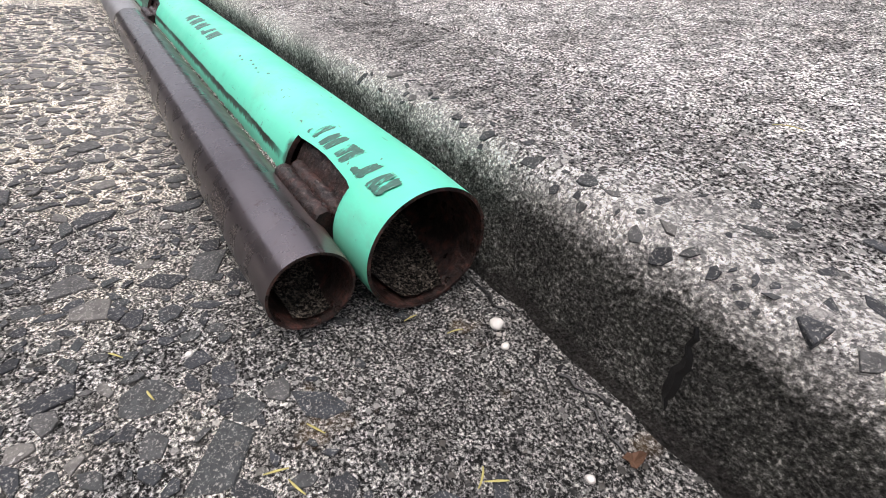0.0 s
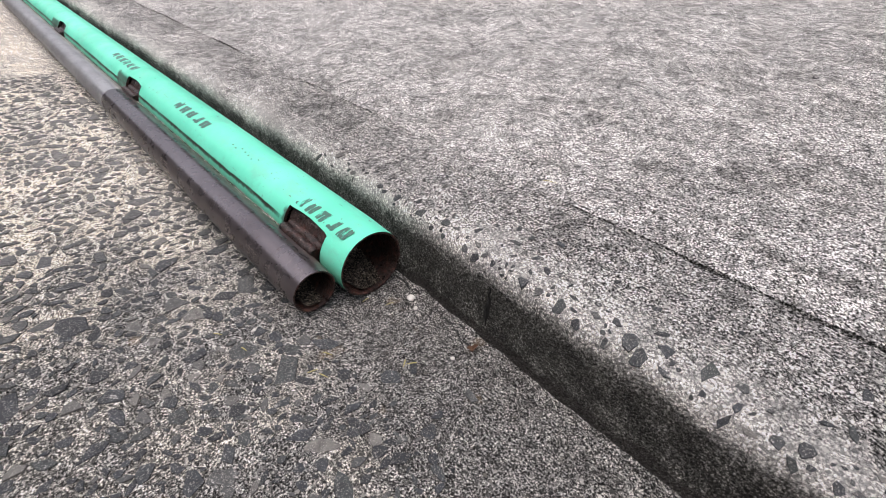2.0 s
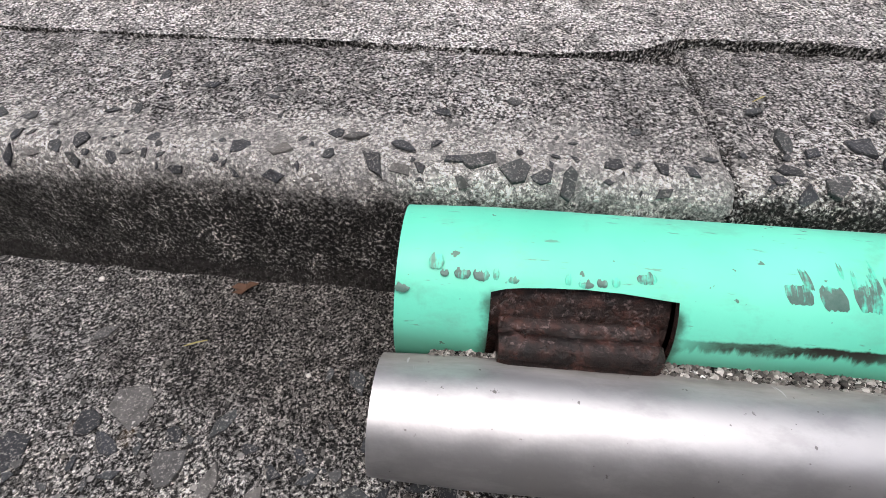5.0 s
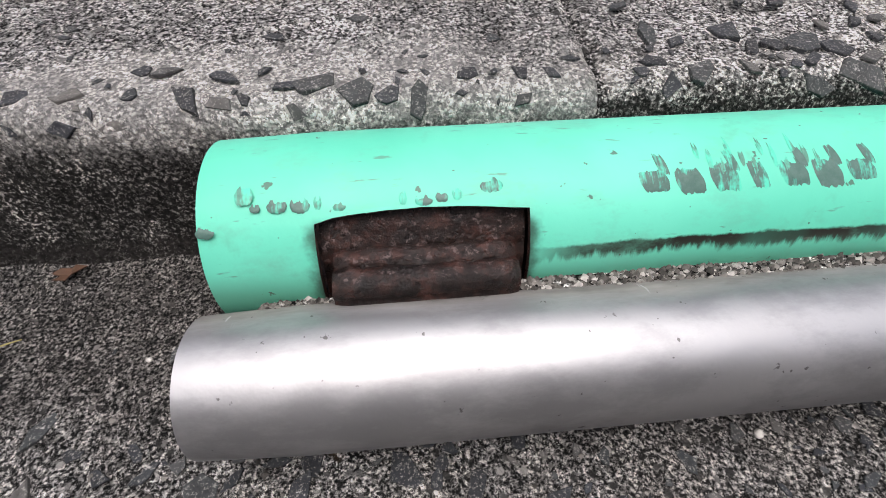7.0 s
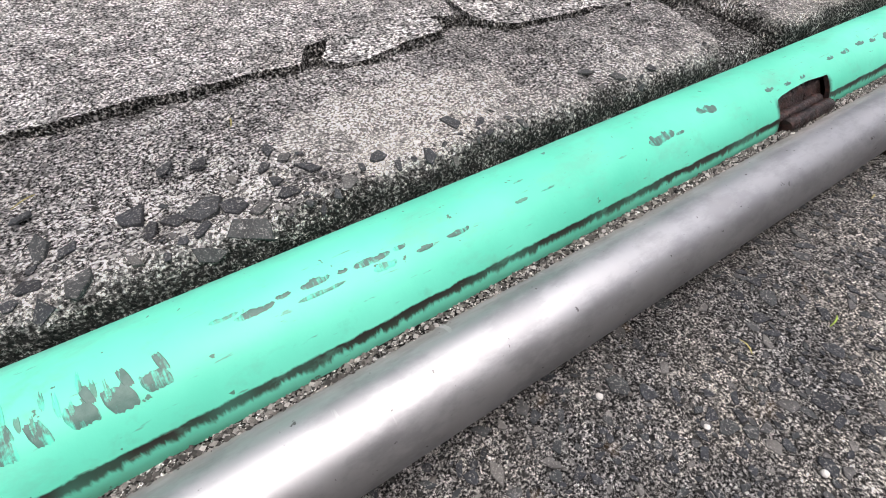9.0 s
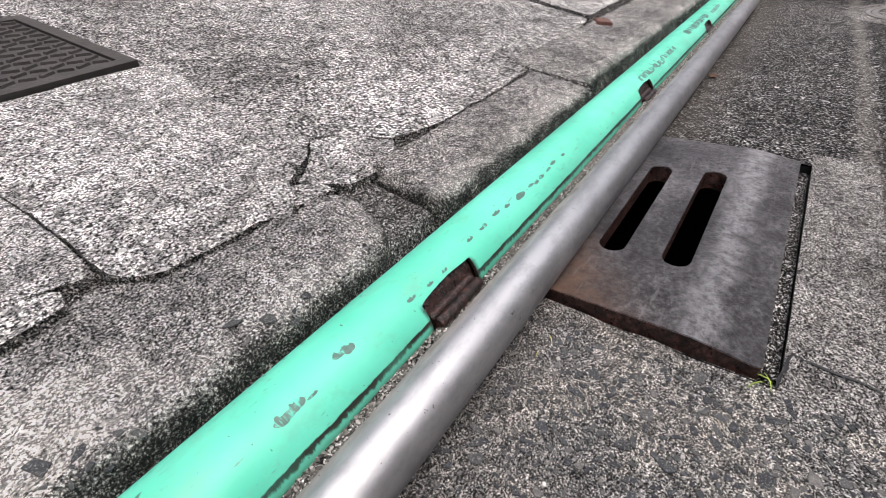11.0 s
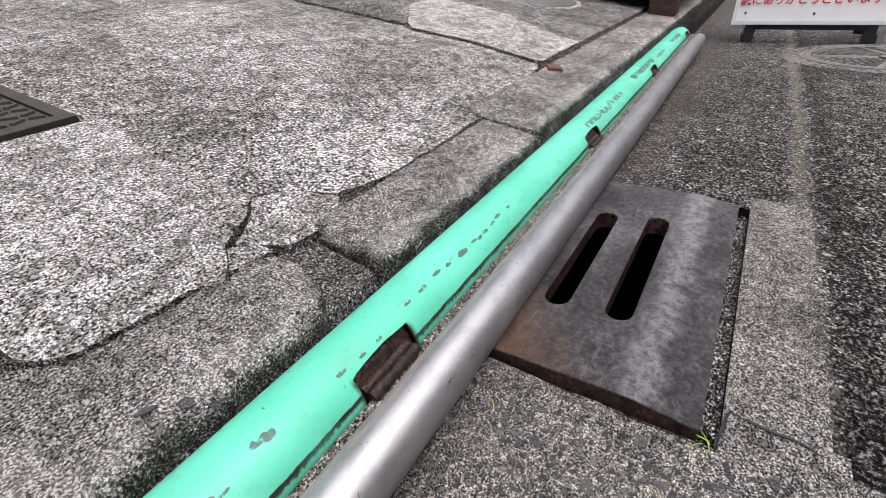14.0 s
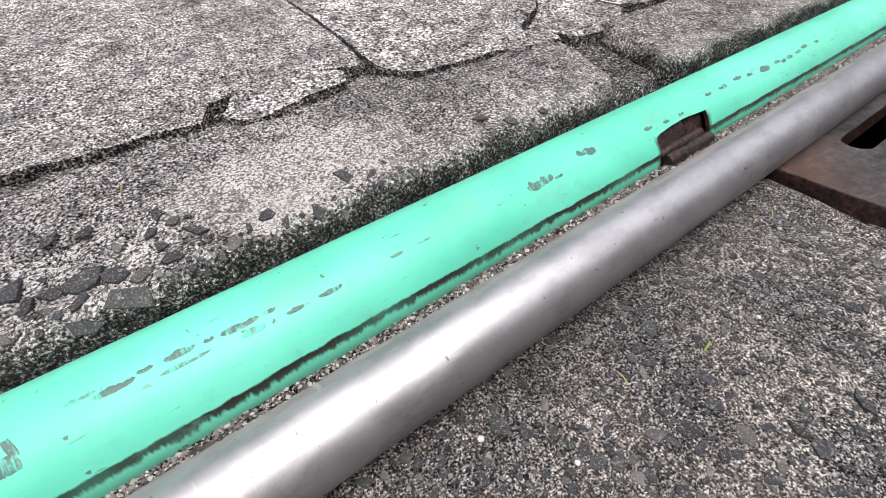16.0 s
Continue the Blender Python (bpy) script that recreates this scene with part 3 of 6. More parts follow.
def raw(name, verts, faces, mats, parent=None, label="", smooth=False, slots=None):
    me = bpy.data.meshes.new(name)
    me.from_pydata([tuple(v) for v in verts], [], faces)
    for m in mats if isinstance(mats, (list, tuple)) else [mats]:
        me.materials.append(m)
    if slots is not None:
        me.polygons.foreach_set("material_index", slots)
    if smooth:
        me.polygons.foreach_set("use_smooth", [True] * len(me.polygons))
    me.update()
    ob = new(name, me)
    if parent:
        ob.parent = parent
    if label:
        ob["label"] = label
    return ob


def empty(name, m, label, category, group="", kind=""):
    e = new(name)
    e.empty_display_size = 0.05
    e.matrix_world = m
    return tagged(e, label, category, group, kind)


def n3(x, y, s, k=0.0):
    return noise.noise(Vector((x * s, y * s, k)))


def box_bm(x0, x1, y0, y1, z0, z1, bevel=0.0, seg=2):
    bm = bmesh.new()
    bmesh.ops.create_cube(bm, size=1.0)
    for v in bm.verts:
        v.co = Vector(((x0 + x1) / 2 + v.co.x * (x1 - x0), (y0 + y1) / 2 + v.co.y * (y1 - y0), (z0 + z1) / 2 + v.co.z * (z1 - z0)))
    if bevel:
        bmesh.ops.bevel(bm, geom=bm.edges[:], offset=bevel, segments=seg, affect="EDGES", clamp_overlap=True)
    return bm


def graded(lo, a, b, hi, step, grow=1.25):
    """Grid lines: even from a to b, widening out to lo and hi."""
    mid = list(np.linspace(a, b, max(2, int(round((b - a) / step)) + 1)))
    s, v, left = step, a, []
    while v > lo:
        s *= grow
        v -= s
        left.append(max(v, lo))
    s, v, right = step, b, []
    while v < hi:
        s *= grow
        v += s
        right.append(min(v, hi))
    return left[::-1] + mid + right


def ground_z(x, y):
    """The street's surface."""
    z = 0.0016 * n3(x, y, 28) + 0.0012 * n3(x, y, 75, 3) + 0.003 * n3(x, y, 5, 7)
    z *= 1.0 if abs(x) < 3 else 0.3
    d = max(0.0, 1 - abs(x - 0.88) / 0.10) * max(0.0, min(1.0, (-0.10 - y) / 0.12))
    z -= 0.007 * d
    z -= 0.0075 * max(0.0, min(x, 4.0) - 1.42)
    z -= 0.030 * max(0.0, min(x, 3.7) - 2.5)
    if y > -0.05 and x < 0.9:
        z += 0.006 * (y + 0.05) / 0.05
    return z


def slab_z(x, y):
    """The forecourt's surface, which rises from the kerb."""
    z = 0.112 + 0.185 * (min(y, 0.9) - 0.15)
    if y > 0.9:
        d = min(y, 2.4) - 0.9
        z += 0.185 * d - 0.155 * d * d / 3.0
        z += 0.01 * max(0.0, min(y, 40.0) - 2.4)
    return z + 0.0035 * n3(x, y, 4, 11)


COVER = (0.918, 1.410, -0.331, -0.012)

# ---- street ----
CX0, CX1, CY0, CY1 = COVER
PX0, PX1, PY0, PY1 = CX0 - 0.004, CX1 + 0.006, CY0 - 0.0165, 0.02


def street():
    xs = graded(-250, -1.25, PX0, PX0, 0.0125)
    xs = xs + list(np.linspace(PX0, PX1, 24))[1:] + graded(PX1, PX1, 2.0, 250, 0.016)[1:]
    ys = graded(-250, -0.80, -0.432, -0.432, 0.0125)
    ys = ys + list(np.linspace(-0.432, PY0, 8))[1:] + list(np.linspace(PY0, PY1, 28))[1:]
    i0, i1, j0 = xs.index(PX0), xs.index(PX1), ys.index(PY0)
    verts = [(x, y, ground_z(x, y)) for x in xs for y in ys]
    m, faces, slots = len(ys), [], []
    for i in range(len(xs) - 1):
        for j in range(m - 1):
            if i0 <= i < i1 and j >= j0:
                continue
            faces.append((i * m + j, (i + 1) * m + j, (i + 1) * m + j + 1, i * m + j + 1))
            x, y = (xs[i] + xs[i + 1]) / 2, (ys[j] + ys[j + 1]) / 2
            if y < -1.13:
                k = 2
            elif PX0 - 0.01 < x < 1.46 and -0.432 < y < PY0:
                k = 3
            elif x > PX1 or (y < -0.432 and x > 0.95 + 0.3 * (y + 0.432)):
                k = 1
            elif y < -1.05:
                k = 1
            else:
                k = 0
            slots.append(k)
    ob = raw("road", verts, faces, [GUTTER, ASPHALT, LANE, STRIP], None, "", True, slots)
    return tagged(ob, "worn street edge of exposed-aggregate concrete and dark asphalt", "road", kind="structure")


ROAD = street()

# the pit under the iron cover
bm = box_bm(PX0 - 0.002, PX1 + 0.002, PY0 - 0.002, PY1, -0.45, -0.003)
bmesh.ops.delete(bm, geom=[f for f in bm.faces if f.normal.z > 0.5], context="FACES")
bmesh.ops.reverse_faces(bm, faces=bm.faces[:])
tagged(obj("drain_pit", bm, PIT), "dark wet drain pit below the iron cover", "drain", kind="structure")


def iron_cover():
    """A thick cast cover with two long round-ended slots and a sloping outer margin."""
    slots = [(-0.1530, 1.022, 1.284), (-0.2275, 1.026, 1.296)]
    half, zt, zb = 0.0160, 0.0165, -0.014
    bm = bmesh.new()

    def ring(pts):
        vs = [bm.verts.new((x, y, 0)) for x, y in pts]
        return [bm.edges.new((vs[k], vs[(k + 1) % len(vs)])) for k in range(len(vs))]

    r = 0.006
    outer = []
    for cx, cy, a0 in ((CX1 - r, CY1 - r, 0), (CX0 + r, CY1 - r, 90), (CX0 + r, CY0 + r, 180), (CX1 - r, CY0 + r, 270)):
        for k in range(4):
            a = radians(a0 + 30 * k)
            outer.append((cx + r * math.cos(a), cy + r * math.sin(a)))
    edges = ring(outer)
    for yc, xa, xb in slots:
        pts = []
        for k in range(9):
            a = radians(-90 + 22.5 * k)
            pts.append((xb - half + half * math.cos(a), yc + half * math.sin(a)))
        for k in range(9):
            a = radians(90 + 22.5 * k)
            pts.append((xa + half + half * math.cos(a), yc + half * math.sin(a)))
        edges += ring(pts)
    bmesh.ops.triangle_fill(bm, use_beauty=True, edges=edges)
    for yy in (-0.268, -0.276, -0.30):
        bmesh.ops.bisect_plane(bm, geom=bm.verts[:] + bm.edges[:] + bm.faces[:], plane_co=(0, yy, 0), plane_no=(0, 1, 0))
    bmesh.ops.recalc_face_normals(bm, faces=bm.faces[:])
    if bm.faces[:][0].normal.z < 0:
        bmesh.ops.reverse_faces(bm, faces=bm.faces[:])

    def top(x, y):
        s = max(0.0, min(1.0, (-0.270 - y) / 0.055))
        return zt - 0.009 * s - 0.005 * (y + 0.331) / 0.3

    tops = bm.faces[:]
    for v in bm.verts:
        v.co.z = top(v.co.x, v.co.y)
    got = bmesh.ops.extrude_face_region(bm, geom=tops)
    for v in [g for g in got["geom"] if isinstance(g, bmesh.types.BMVert)]:
        v.co.z = zb
    bmesh.ops.reverse_faces(bm, faces=[g for g in got["geom"] if isinstance(g, bmesh.types.BMFace)])
    bmesh.ops.recalc_face_normals(bm, faces=bm.faces[:])
    rim = [e for e in bm.edges if len(e.link_faces) == 2 and e.calc_face_angle(0) > 0.9 and min(v.co.z for v in e.verts) > 0]
    bmesh.ops.bevel(bm, geom=rim, offset=0.0022, segments=2, affect="EDGES", clamp_overlap=True)
    bm.normal_update()
    # upright sides take a darker material that holds their shade and dirt
    for f in bm.faces:
        f.material_index = 1 if abs(f.normal.z) < 0.35 else 0
    ob = obj("drain_cover", bm, [IRON, RUST_IN])
    return tagged(ob, "rust-brown cast iron gutter cover with two long slots", "drain cover")


iron_cover()

# silt packed in the joint between cover and concrete edging
bm = box_bm(CX0 + 0.02, CX1 + 0.02, PY0 - 0.001, CY0 - 0.001, -0.04, -0.017)
bmesh.ops.subdivide_edges(bm, edges=bm.edges[:], cuts=6, use_grid_fill=True)
for v in bm.verts:
    v.co.z += 0.004 * n3(v.co.x, v.co.y, 90)
tagged(obj("joint_silt", bm, SUBBASE), "black silt packed along the iron cover", "silt", kind="stuff")

# ---- kerb ----


FRONT_X, FRONT_Y = [-0.6, -0.4, -0.1, 0.1, 0.3, 0.6, 0.9, 1.4], [0.010, 0.004, -0.002, 0.0, 0.003, 0.008, 0.010, 0.010]


def kerb_front(x):
    """The line of the riser; the blocks do not stand in one straight row."""
    return float(np.interp(x, FRONT_X, FRONT_Y)) if x < 1.400 else 0.026


def kerb_depth(back):
    return lambda x: back - kerb_front(x)


def kerb_profile():
    """Offsets from the foot of the riser: (y, z)."""
    pts = [(-0.009, -0.06), (-0.008, 0.0), (-0.004, 0.008), (0.0, 0.016), (0.0015, 0.022), (0.003, 0.04), (0.0045, 0.058), (0.0065, 0.070)]
    for k in range(1, 8):
        a = radians(180 - 82 * k / 7)
        pts.append((0.0255 + 0.019 * math.cos(a), 0.0745 + 0.019 * math.sin(a)))
    for y in (0.04, 0.056, 0.072, 0.088, 0.104, 0.12, 0.135, 0.147):
        pts.append((y, 0.0934 + (y - 0.028) * 0.150))
    pts += [(0.15, 0.09), (0.15, -0.06)]
    return pts


PROFILE = kerb_profile()


BACK = [(0.19, 0.170), (0.215, 0.183), (0.30, 0.184), (0.435, 0.174), (0.455, 0.176), (0.47, 0.159), (0.50, 0.160), (0.575, 0.173), (0.60, 0.184), (0.625, 0.170), (0.64, 0.150), (0.665, 0.138), (0.762, 0.134), (0.792, 0.121), (0.81, 0.130), (0.85, 0.128), (0.87, 0.110)]


def broken_back(x):
    """How far back the worn kerb reaches, where it meets the cracked slabs."""
    for (xa, ya), (xb, yb) in zip(BACK[:-1], BACK[1:]):
        if x <= xb:
            return ya + (yb - ya) * (x - xa) / (xb - xa) + 0.0072 + 0.002 * n3(x, 0, 60, 8)
    return BACK[-1][1]


def kerb_block(x0, x1, mat, step, rough, lift=0.0, depth=0.15, cut=0.0, seed=0.0, round_end=0.0, worn=0.003):
    nx = max(2, int((x1 - x0) / step))
    verts, faces, m = [], [], len(PROFILE)
    for i in range(nx + 1):
        x = x0 + (x1 - x0) * i / nx
        end = min(x - x0, x1 - x)
        for k, (y, z) in enumerate(PROFILE):
            y2 = y * (1 + ((depth(x) if callable(depth) else depth) / 0.15 - 1) * min(1.0, max(0.0, (y - 0.02) / 0.03)))
            yy, zz = kerb_front(x) + cut + y2, z + (lift if z > 0.03 else 0)
            if 0.0 < z:
                d = rough * (n3(x * 1.0, y2 + z * 1.7, 45, seed) + 0.6 * n3(x, y2 + z, 120, seed + 5) + 0.9 * n3(x, y2 + z, 14, seed + 9))
                face = max(0.0, 1 - max(0.0, y - 0.005) / 0.02)
                yy += d * 0.9 * face
                zz += d * (1 - face)
            if end < worn and z > 0.02:
                zz -= (worn - end) * 0.7
                yy += (worn - end) * 0.5 * (1 if y < 0.03 else 0)
            if round_end and z > 0.02:
                s = max(0.0, 1 - (x1 - x) / round_end)
                yy += 0.075 * s ** 3 * max(0.0, 1 - y / 0.13)
                zz -= 0.022 * s ** 4
            verts.append((x, yy, zz))
    for i in range(nx):
        for k in range(m - 1):
            faces.append((i * m + k, (i + 1) * m + k, (i + 1) * m + k + 1, i * m + k + 1))
    faces.append(tuple(range(m)))
    faces.append(tuple(nx * m + k for k in range(m - 1, -1, -1)))
    ob = raw("kerb_stone", verts, faces, mat, None, "", True)
    return ob


KERB = empty("kerb", pose(0, 0, 0), "low weathered concrete kerb of separate blocks", "kerb", kind="structure")
JOINTS = [-60, -20, -9, -6, -4.26, -3.06, -1.86, 0.193]
for a, b in zip(JOINTS[:-1], JOINTS[1:]):
    near = b > -1.9
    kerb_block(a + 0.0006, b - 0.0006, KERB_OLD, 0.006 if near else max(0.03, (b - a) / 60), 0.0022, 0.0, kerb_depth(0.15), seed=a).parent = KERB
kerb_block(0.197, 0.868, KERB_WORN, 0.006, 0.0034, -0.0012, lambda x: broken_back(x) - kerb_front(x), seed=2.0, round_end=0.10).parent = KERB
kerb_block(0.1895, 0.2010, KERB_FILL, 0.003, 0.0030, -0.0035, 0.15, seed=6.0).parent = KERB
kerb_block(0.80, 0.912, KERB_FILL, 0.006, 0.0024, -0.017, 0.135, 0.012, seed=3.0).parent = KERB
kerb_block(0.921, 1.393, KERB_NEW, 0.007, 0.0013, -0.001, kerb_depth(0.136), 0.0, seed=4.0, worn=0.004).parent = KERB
# added dark filler: stands in for the shaded gap and hides the next block's end
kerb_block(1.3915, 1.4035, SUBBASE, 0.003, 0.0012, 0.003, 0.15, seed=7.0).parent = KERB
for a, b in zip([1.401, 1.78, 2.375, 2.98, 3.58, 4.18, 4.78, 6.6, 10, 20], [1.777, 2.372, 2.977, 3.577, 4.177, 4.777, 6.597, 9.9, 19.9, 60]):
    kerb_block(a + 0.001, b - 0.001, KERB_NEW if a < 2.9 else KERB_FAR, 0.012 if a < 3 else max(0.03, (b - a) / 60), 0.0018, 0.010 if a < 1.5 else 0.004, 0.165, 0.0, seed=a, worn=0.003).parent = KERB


def riser_crack(x, z0, z1, parent, seed):
    """A jagged upright crack in the riser, filled with black silt."""
    rnd = random.Random(seed)
    bm, rows = bmesh.new(), []
    for i in range(13):
        z = z0 + (z1 - z0) * i / 12
        y = kerb_front(x) + 0.0015 + 0.005 * max(0.0, z - 0.02) / 0.05 - 0.0016
        w = 0.0032 * (0.35 + 0.65 * math.sin(math.pi * (i + 1) / 14)) * rnd.uniform(0.6, 1.3)
        xx = x - 0.09 * (z - z0) + rnd.uniform(-0.0016, 0.0016)
        rows.append([bm.verts.new((xx - w, y + 0.0012, z)), bm.verts.new((xx, y, z)), bm.verts.new((xx + w, y + 0.0012, z))])
    for a, b in zip(rows[:-1], rows[1:]):
        for k in range(2):
            bm.faces.new((a[k], a[k + 1], b[k + 1], b[k]))
    bmesh.ops.recalc_face_normals(bm, faces=bm.faces[:])
    return part("crack_silt", bm, PIT, parent, "black silt in an upright crack")


riser_crack(-0.456, 0.004, 0.066, KERB, 3)

# ---- forecourt ----


def ragged(pts, amp, step, seed, closed=True):
    """An outline broken into short steps and shaken sideways."""
    out, k = [], len(pts)
    area = sum(pts[i][0] * pts[(i + 1) % k][1] - pts[(i + 1) % k][0] * pts[i][1] for i in range(k))
    grow = -0.0013 if area > 0 else 0.0013
    for i in range(k if closed else k - 1):
        a, b = Vector((*pts[i], 0)), Vector((*pts[(i + 1) % k], 0))
        n = max(1, int((b - a).length / step))
        side = Vector((-(b - a).y, (b - a).x, 0)).normalized()
        for j in range(n):
            p = a.lerp(b, j / n)
            w = amp * (n3(p.x, p.y, 38, seed) + 0.3 * n3(p.x, p.y, 110, seed + 3) + 0.5 * n3(p.x, p.y, 14, seed + 6)) if (b - a).length < 3 else 0
            out.append(p + side * (w + (grow if (b - a).length < 3 else 0)))
    return out


def slab(name, pts, mat, parent, lift=0.0, amp=0.004, step=0.008, seed=0.0, bevel=0.0016, thick=0.05):
    bm = bmesh.new()
    vs = [bm.verts.new(p) for p in ragged(pts, amp, step, seed)]
    es = [bm.edges.new((vs[k], vs[(k + 1) % len(vs)])) for k in range(len(vs))]
    bmesh.ops.triangle_fill(bm, use_beauty=True, edges=es)
    ymax = max(p[1] for p in pts)
    for yy in (0.3, 0.45, 0.6, 0.75, 0.9, 1.15, 1.4, 1.65, 1.9, 2.15, 2.4):
        if yy < ymax:
            bmesh.ops.bisect_plane(bm, geom=bm.verts[:] + bm.edges[:] + bm.faces[:], plane_co=(0, yy, 0), plane_no=(0, 1, 0))
    x0, x1 = max(-2, min(p[0] for p in pts)), min(3.4, max(p[0] for p in pts))
    for xx in np.arange(x0, x1, 0.2)[1:]:
        bmesh.ops.bisect_plane(bm, geom=bm.verts[:] + bm.edges[:] + bm.faces[:], plane_co=(xx, 0, 0), plane_no=(1, 0, 0))
    bmesh.ops.recalc_face_normals(bm, faces=bm.faces[:])
    if sum(f.normal.z for f in bm.faces) < 0:
        bmesh.ops.reverse_faces(bm, faces=bm.faces[:])
    for v in bm.verts:
        v.co.z = slab_z(v.co.x, v.co.y) + lift - (bevel if v.is_boundary else 0)
    rim = [e for e in bm.edges if e.is_boundary]
    got = bmesh.ops.extrude_edge_only(bm, edges=rim)
    for v in [g for g in got["geom"] if isinstance(g, bmesh.types.BMVert)]:
        v.co.z -= thick
    bmesh.ops.recalc_face_normals(bm, faces=bm.faces[:])
    bm.normal_update()
    for f in bm.faces:
        f.material_index = 1 if abs(f.normal.z) < 0.5 else 0
    return obj(name, bm, [mat, KERB_FILL], parent, "", False)


def subbase():
    xs = graded(-60, -1.5, 3.5, 60, 0.05)
    ys = [0.14, 0.17, 0.2, 0.23, 0.3, 0.45, 0.6, 0.75, 0.9, 1.2, 1.6, 2.0, 2.4, 4, 8, 20, 60]
    verts = [(x, y, slab_z(x, max(y, 0.15)) - ((0.009 if x < 0.15 else 0.0145) if y < 0.22 and not 0.79 < x < 1.0 else 0.011) - (0.05 if y > 2 else 0) + (0.007 if x > 1.84 and 0.25 < y < 2 else 0)) for x in xs for y in ys]
    m = len(ys)
    faces = [(i * m + j, (i + 1) * m + j, (i + 1) * m + j + 1, i * m + j + 1) for i in range(len(xs) - 1) for j in range(m - 1)]
    return tagged(raw("forecourt_base", verts, faces, SUBBASE, None, "", True), "dark silt bed below the forecourt slabs", "ground", kind="structure")


subbase()
COURT = empty("forecourt", pose(0, 0, 0), "cracked grey concrete forecourt slabs rising from the kerb", "pavement", kind="structure")
FAR = 60
S1 = [(-FAR, 0.1525), (-1.82, 0.153), (-1.34, 0.153), (-1.12, 0.156), (-0.93, 0.154), (-0.78, 0.1535), (-0.64, 0.1525), (-0.523, 0.154), (-0.43, 0.157), (-0.34, 0.155),
      (-0.25, 0.154), (-0.16, 0.156), (-0.087, 0.160), (0.0, 0.156), (0.10, 0.156), (0.16, 0.165), (0.20, 0.187), (0.313, 0.188), (0.348, 0.182), (0.389, 0.183), (0.435, 0.178), (0.452, 0.208),
      (0.54, 0.214), (0.592, 0.198), (0.617, 0.187), (0.6215, 0.25), (0.614, 0.352), (0.60, 0.60), (0.56, 0.97), (0.40, FAR), (-FAR, FAR)]
S2 = [(0.6195, 0.352), (0.6272, 0.242), (0.6250, 0.172), (0.636, 0.155), (0.662, 0.141), (0.70, 0.138), (0.762, 0.137), (0.792, 0.124), (0.806, 0.137), (0.834, 0.176), (0.884, 0.202),
      (0.921, 0.236), (0.917, 0.324), (0.902, 0.417), (0.926, 0.575), (0.90, 0.605), (0.70, 0.60), (0.602, 0.602)]
S3 = [(0.926, 0.236), (0.964, 0.218), (1.002, 0.156), (0.967, 0.126), (0.915, 0.118), (0.885, 0.128), (0.864, 0.150), (0.846, 0.171), (0.889, 0.199)]
S3B = [(0.820, 0.152), (0.833, 0.172), (0.844, 0.167), (0.859, 0.150), (0.862, 0.134), (0.812, 0.138)]
TONGUE = [(0.459, 0.178), (0.482, 0.203), (0.54, 0.207), (0.579, 0.190), (0.574, 0.176), (0.495, 0.163), (0.469, 0.162)]
S4 = [(0.929, 0.578), (0.9055, 0.417), (0.9205, 0.324), (0.927, 0.242), (0.967, 0.220), (1.004, 0.160), (1.071, 0.142), (1.201, 0.137), (1.399, 0.142), (1.427, 0.184), (1.56, 0.188), (1.79, 0.194),
      (1.862, 0.208), (1.872, 0.281), (1.890, 0.459), (1.870, 0.640), (1.900, 0.700), (1.885, 0.977), (1.877, 1.23), (1.85, 1.83), (2.05, 2.6), (3.1, 5.7), (8, FAR), (0.42, FAR), (0.575, 0.985), (0.86, 0.985), (0.91, 0.60)]
S5 = [(1.868, 0.206), (2.009, 0.207), (2.207, 0.207), (2.217, 0.287), (2.381, 0.534), (2.406, 0.722), (2.401, 0.875), (2.206, 0.878), (1.935, 0.70), (1.880, 0.647), (1.898, 0.459), (1.879, 0.281)]
S6 = [(2.213, 0.206), (2.61, 0.203), (3.1, 0.203), (4.6, 0.203), (7.8, 0.203), (FAR, 0.203), (FAR, FAR), (8.06, FAR), (3.135, 5.7), (2.072, 2.6), (1.868, 1.83), (1.893, 1.23), (1.900, 0.977), (1.912, 0.706),
      (1.935, 0.706), (2.206, 0.884), (2.408, 0.881), (2.413, 0.722), (2.388, 0.534), (2.224, 0.287)]


def settled(pts):
    """The slabs beside the broken end of the kerb have slid a little."""
    out = []
    for x, y in pts:
        w = max(0.0, min(1.0, (x - 0.57) / 0.05, (1.9 - x) / 0.6)) if y < 1.2 else 0.0
        out.append((x - 0.008 * w, y + 0.007 * w))
    return out


S1, S2, S3, S3B, S4 = settled(S1), settled(S2), settled(S3), settled(S3B), settled(S4)
S1 = [(x, y - 0.0024 if -2 < x < 0.13 and y < 0.17 else y) for x, y in S1]
slab("concrete_slab", S1, SLAB_DARK, COURT, 0.0005, 0.0024, 0.008, 1.0)
slab("concrete_slab", S2, SLAB_PALE, COURT, 0.003, 0.003, 0.010, 2.0)
slab("concrete_slab", S3, SLAB_PALE, COURT, -0.002, 0.004, 0.006, 3.0)
slab("concrete_fragment", S3B, SLAB_PALE, COURT, -0.002, 0.003, 0.005, 4.0)
TONGUE = [(0.522 + (x - 0.522) * 1.05, 0.184 + (y - 0.184) * 1.16) for x, y in TONGUE]
slab("concrete_fragment", TONGUE, SLAB_PALE, COURT, 0.002, 0.004, 0.006, 5.0)
slab("concrete_slab", S4, SLAB_FAR, COURT, -0.001, 0.003, 0.012, 6.0)
slab("concrete_slab", S5, SLAB_PALE, COURT, 0.007, 0.004, 0.015, 7.0)
slab("concrete_slab", S6, SLAB_SHADED, COURT, 0.006, 0.004, 0.015, 8.0)


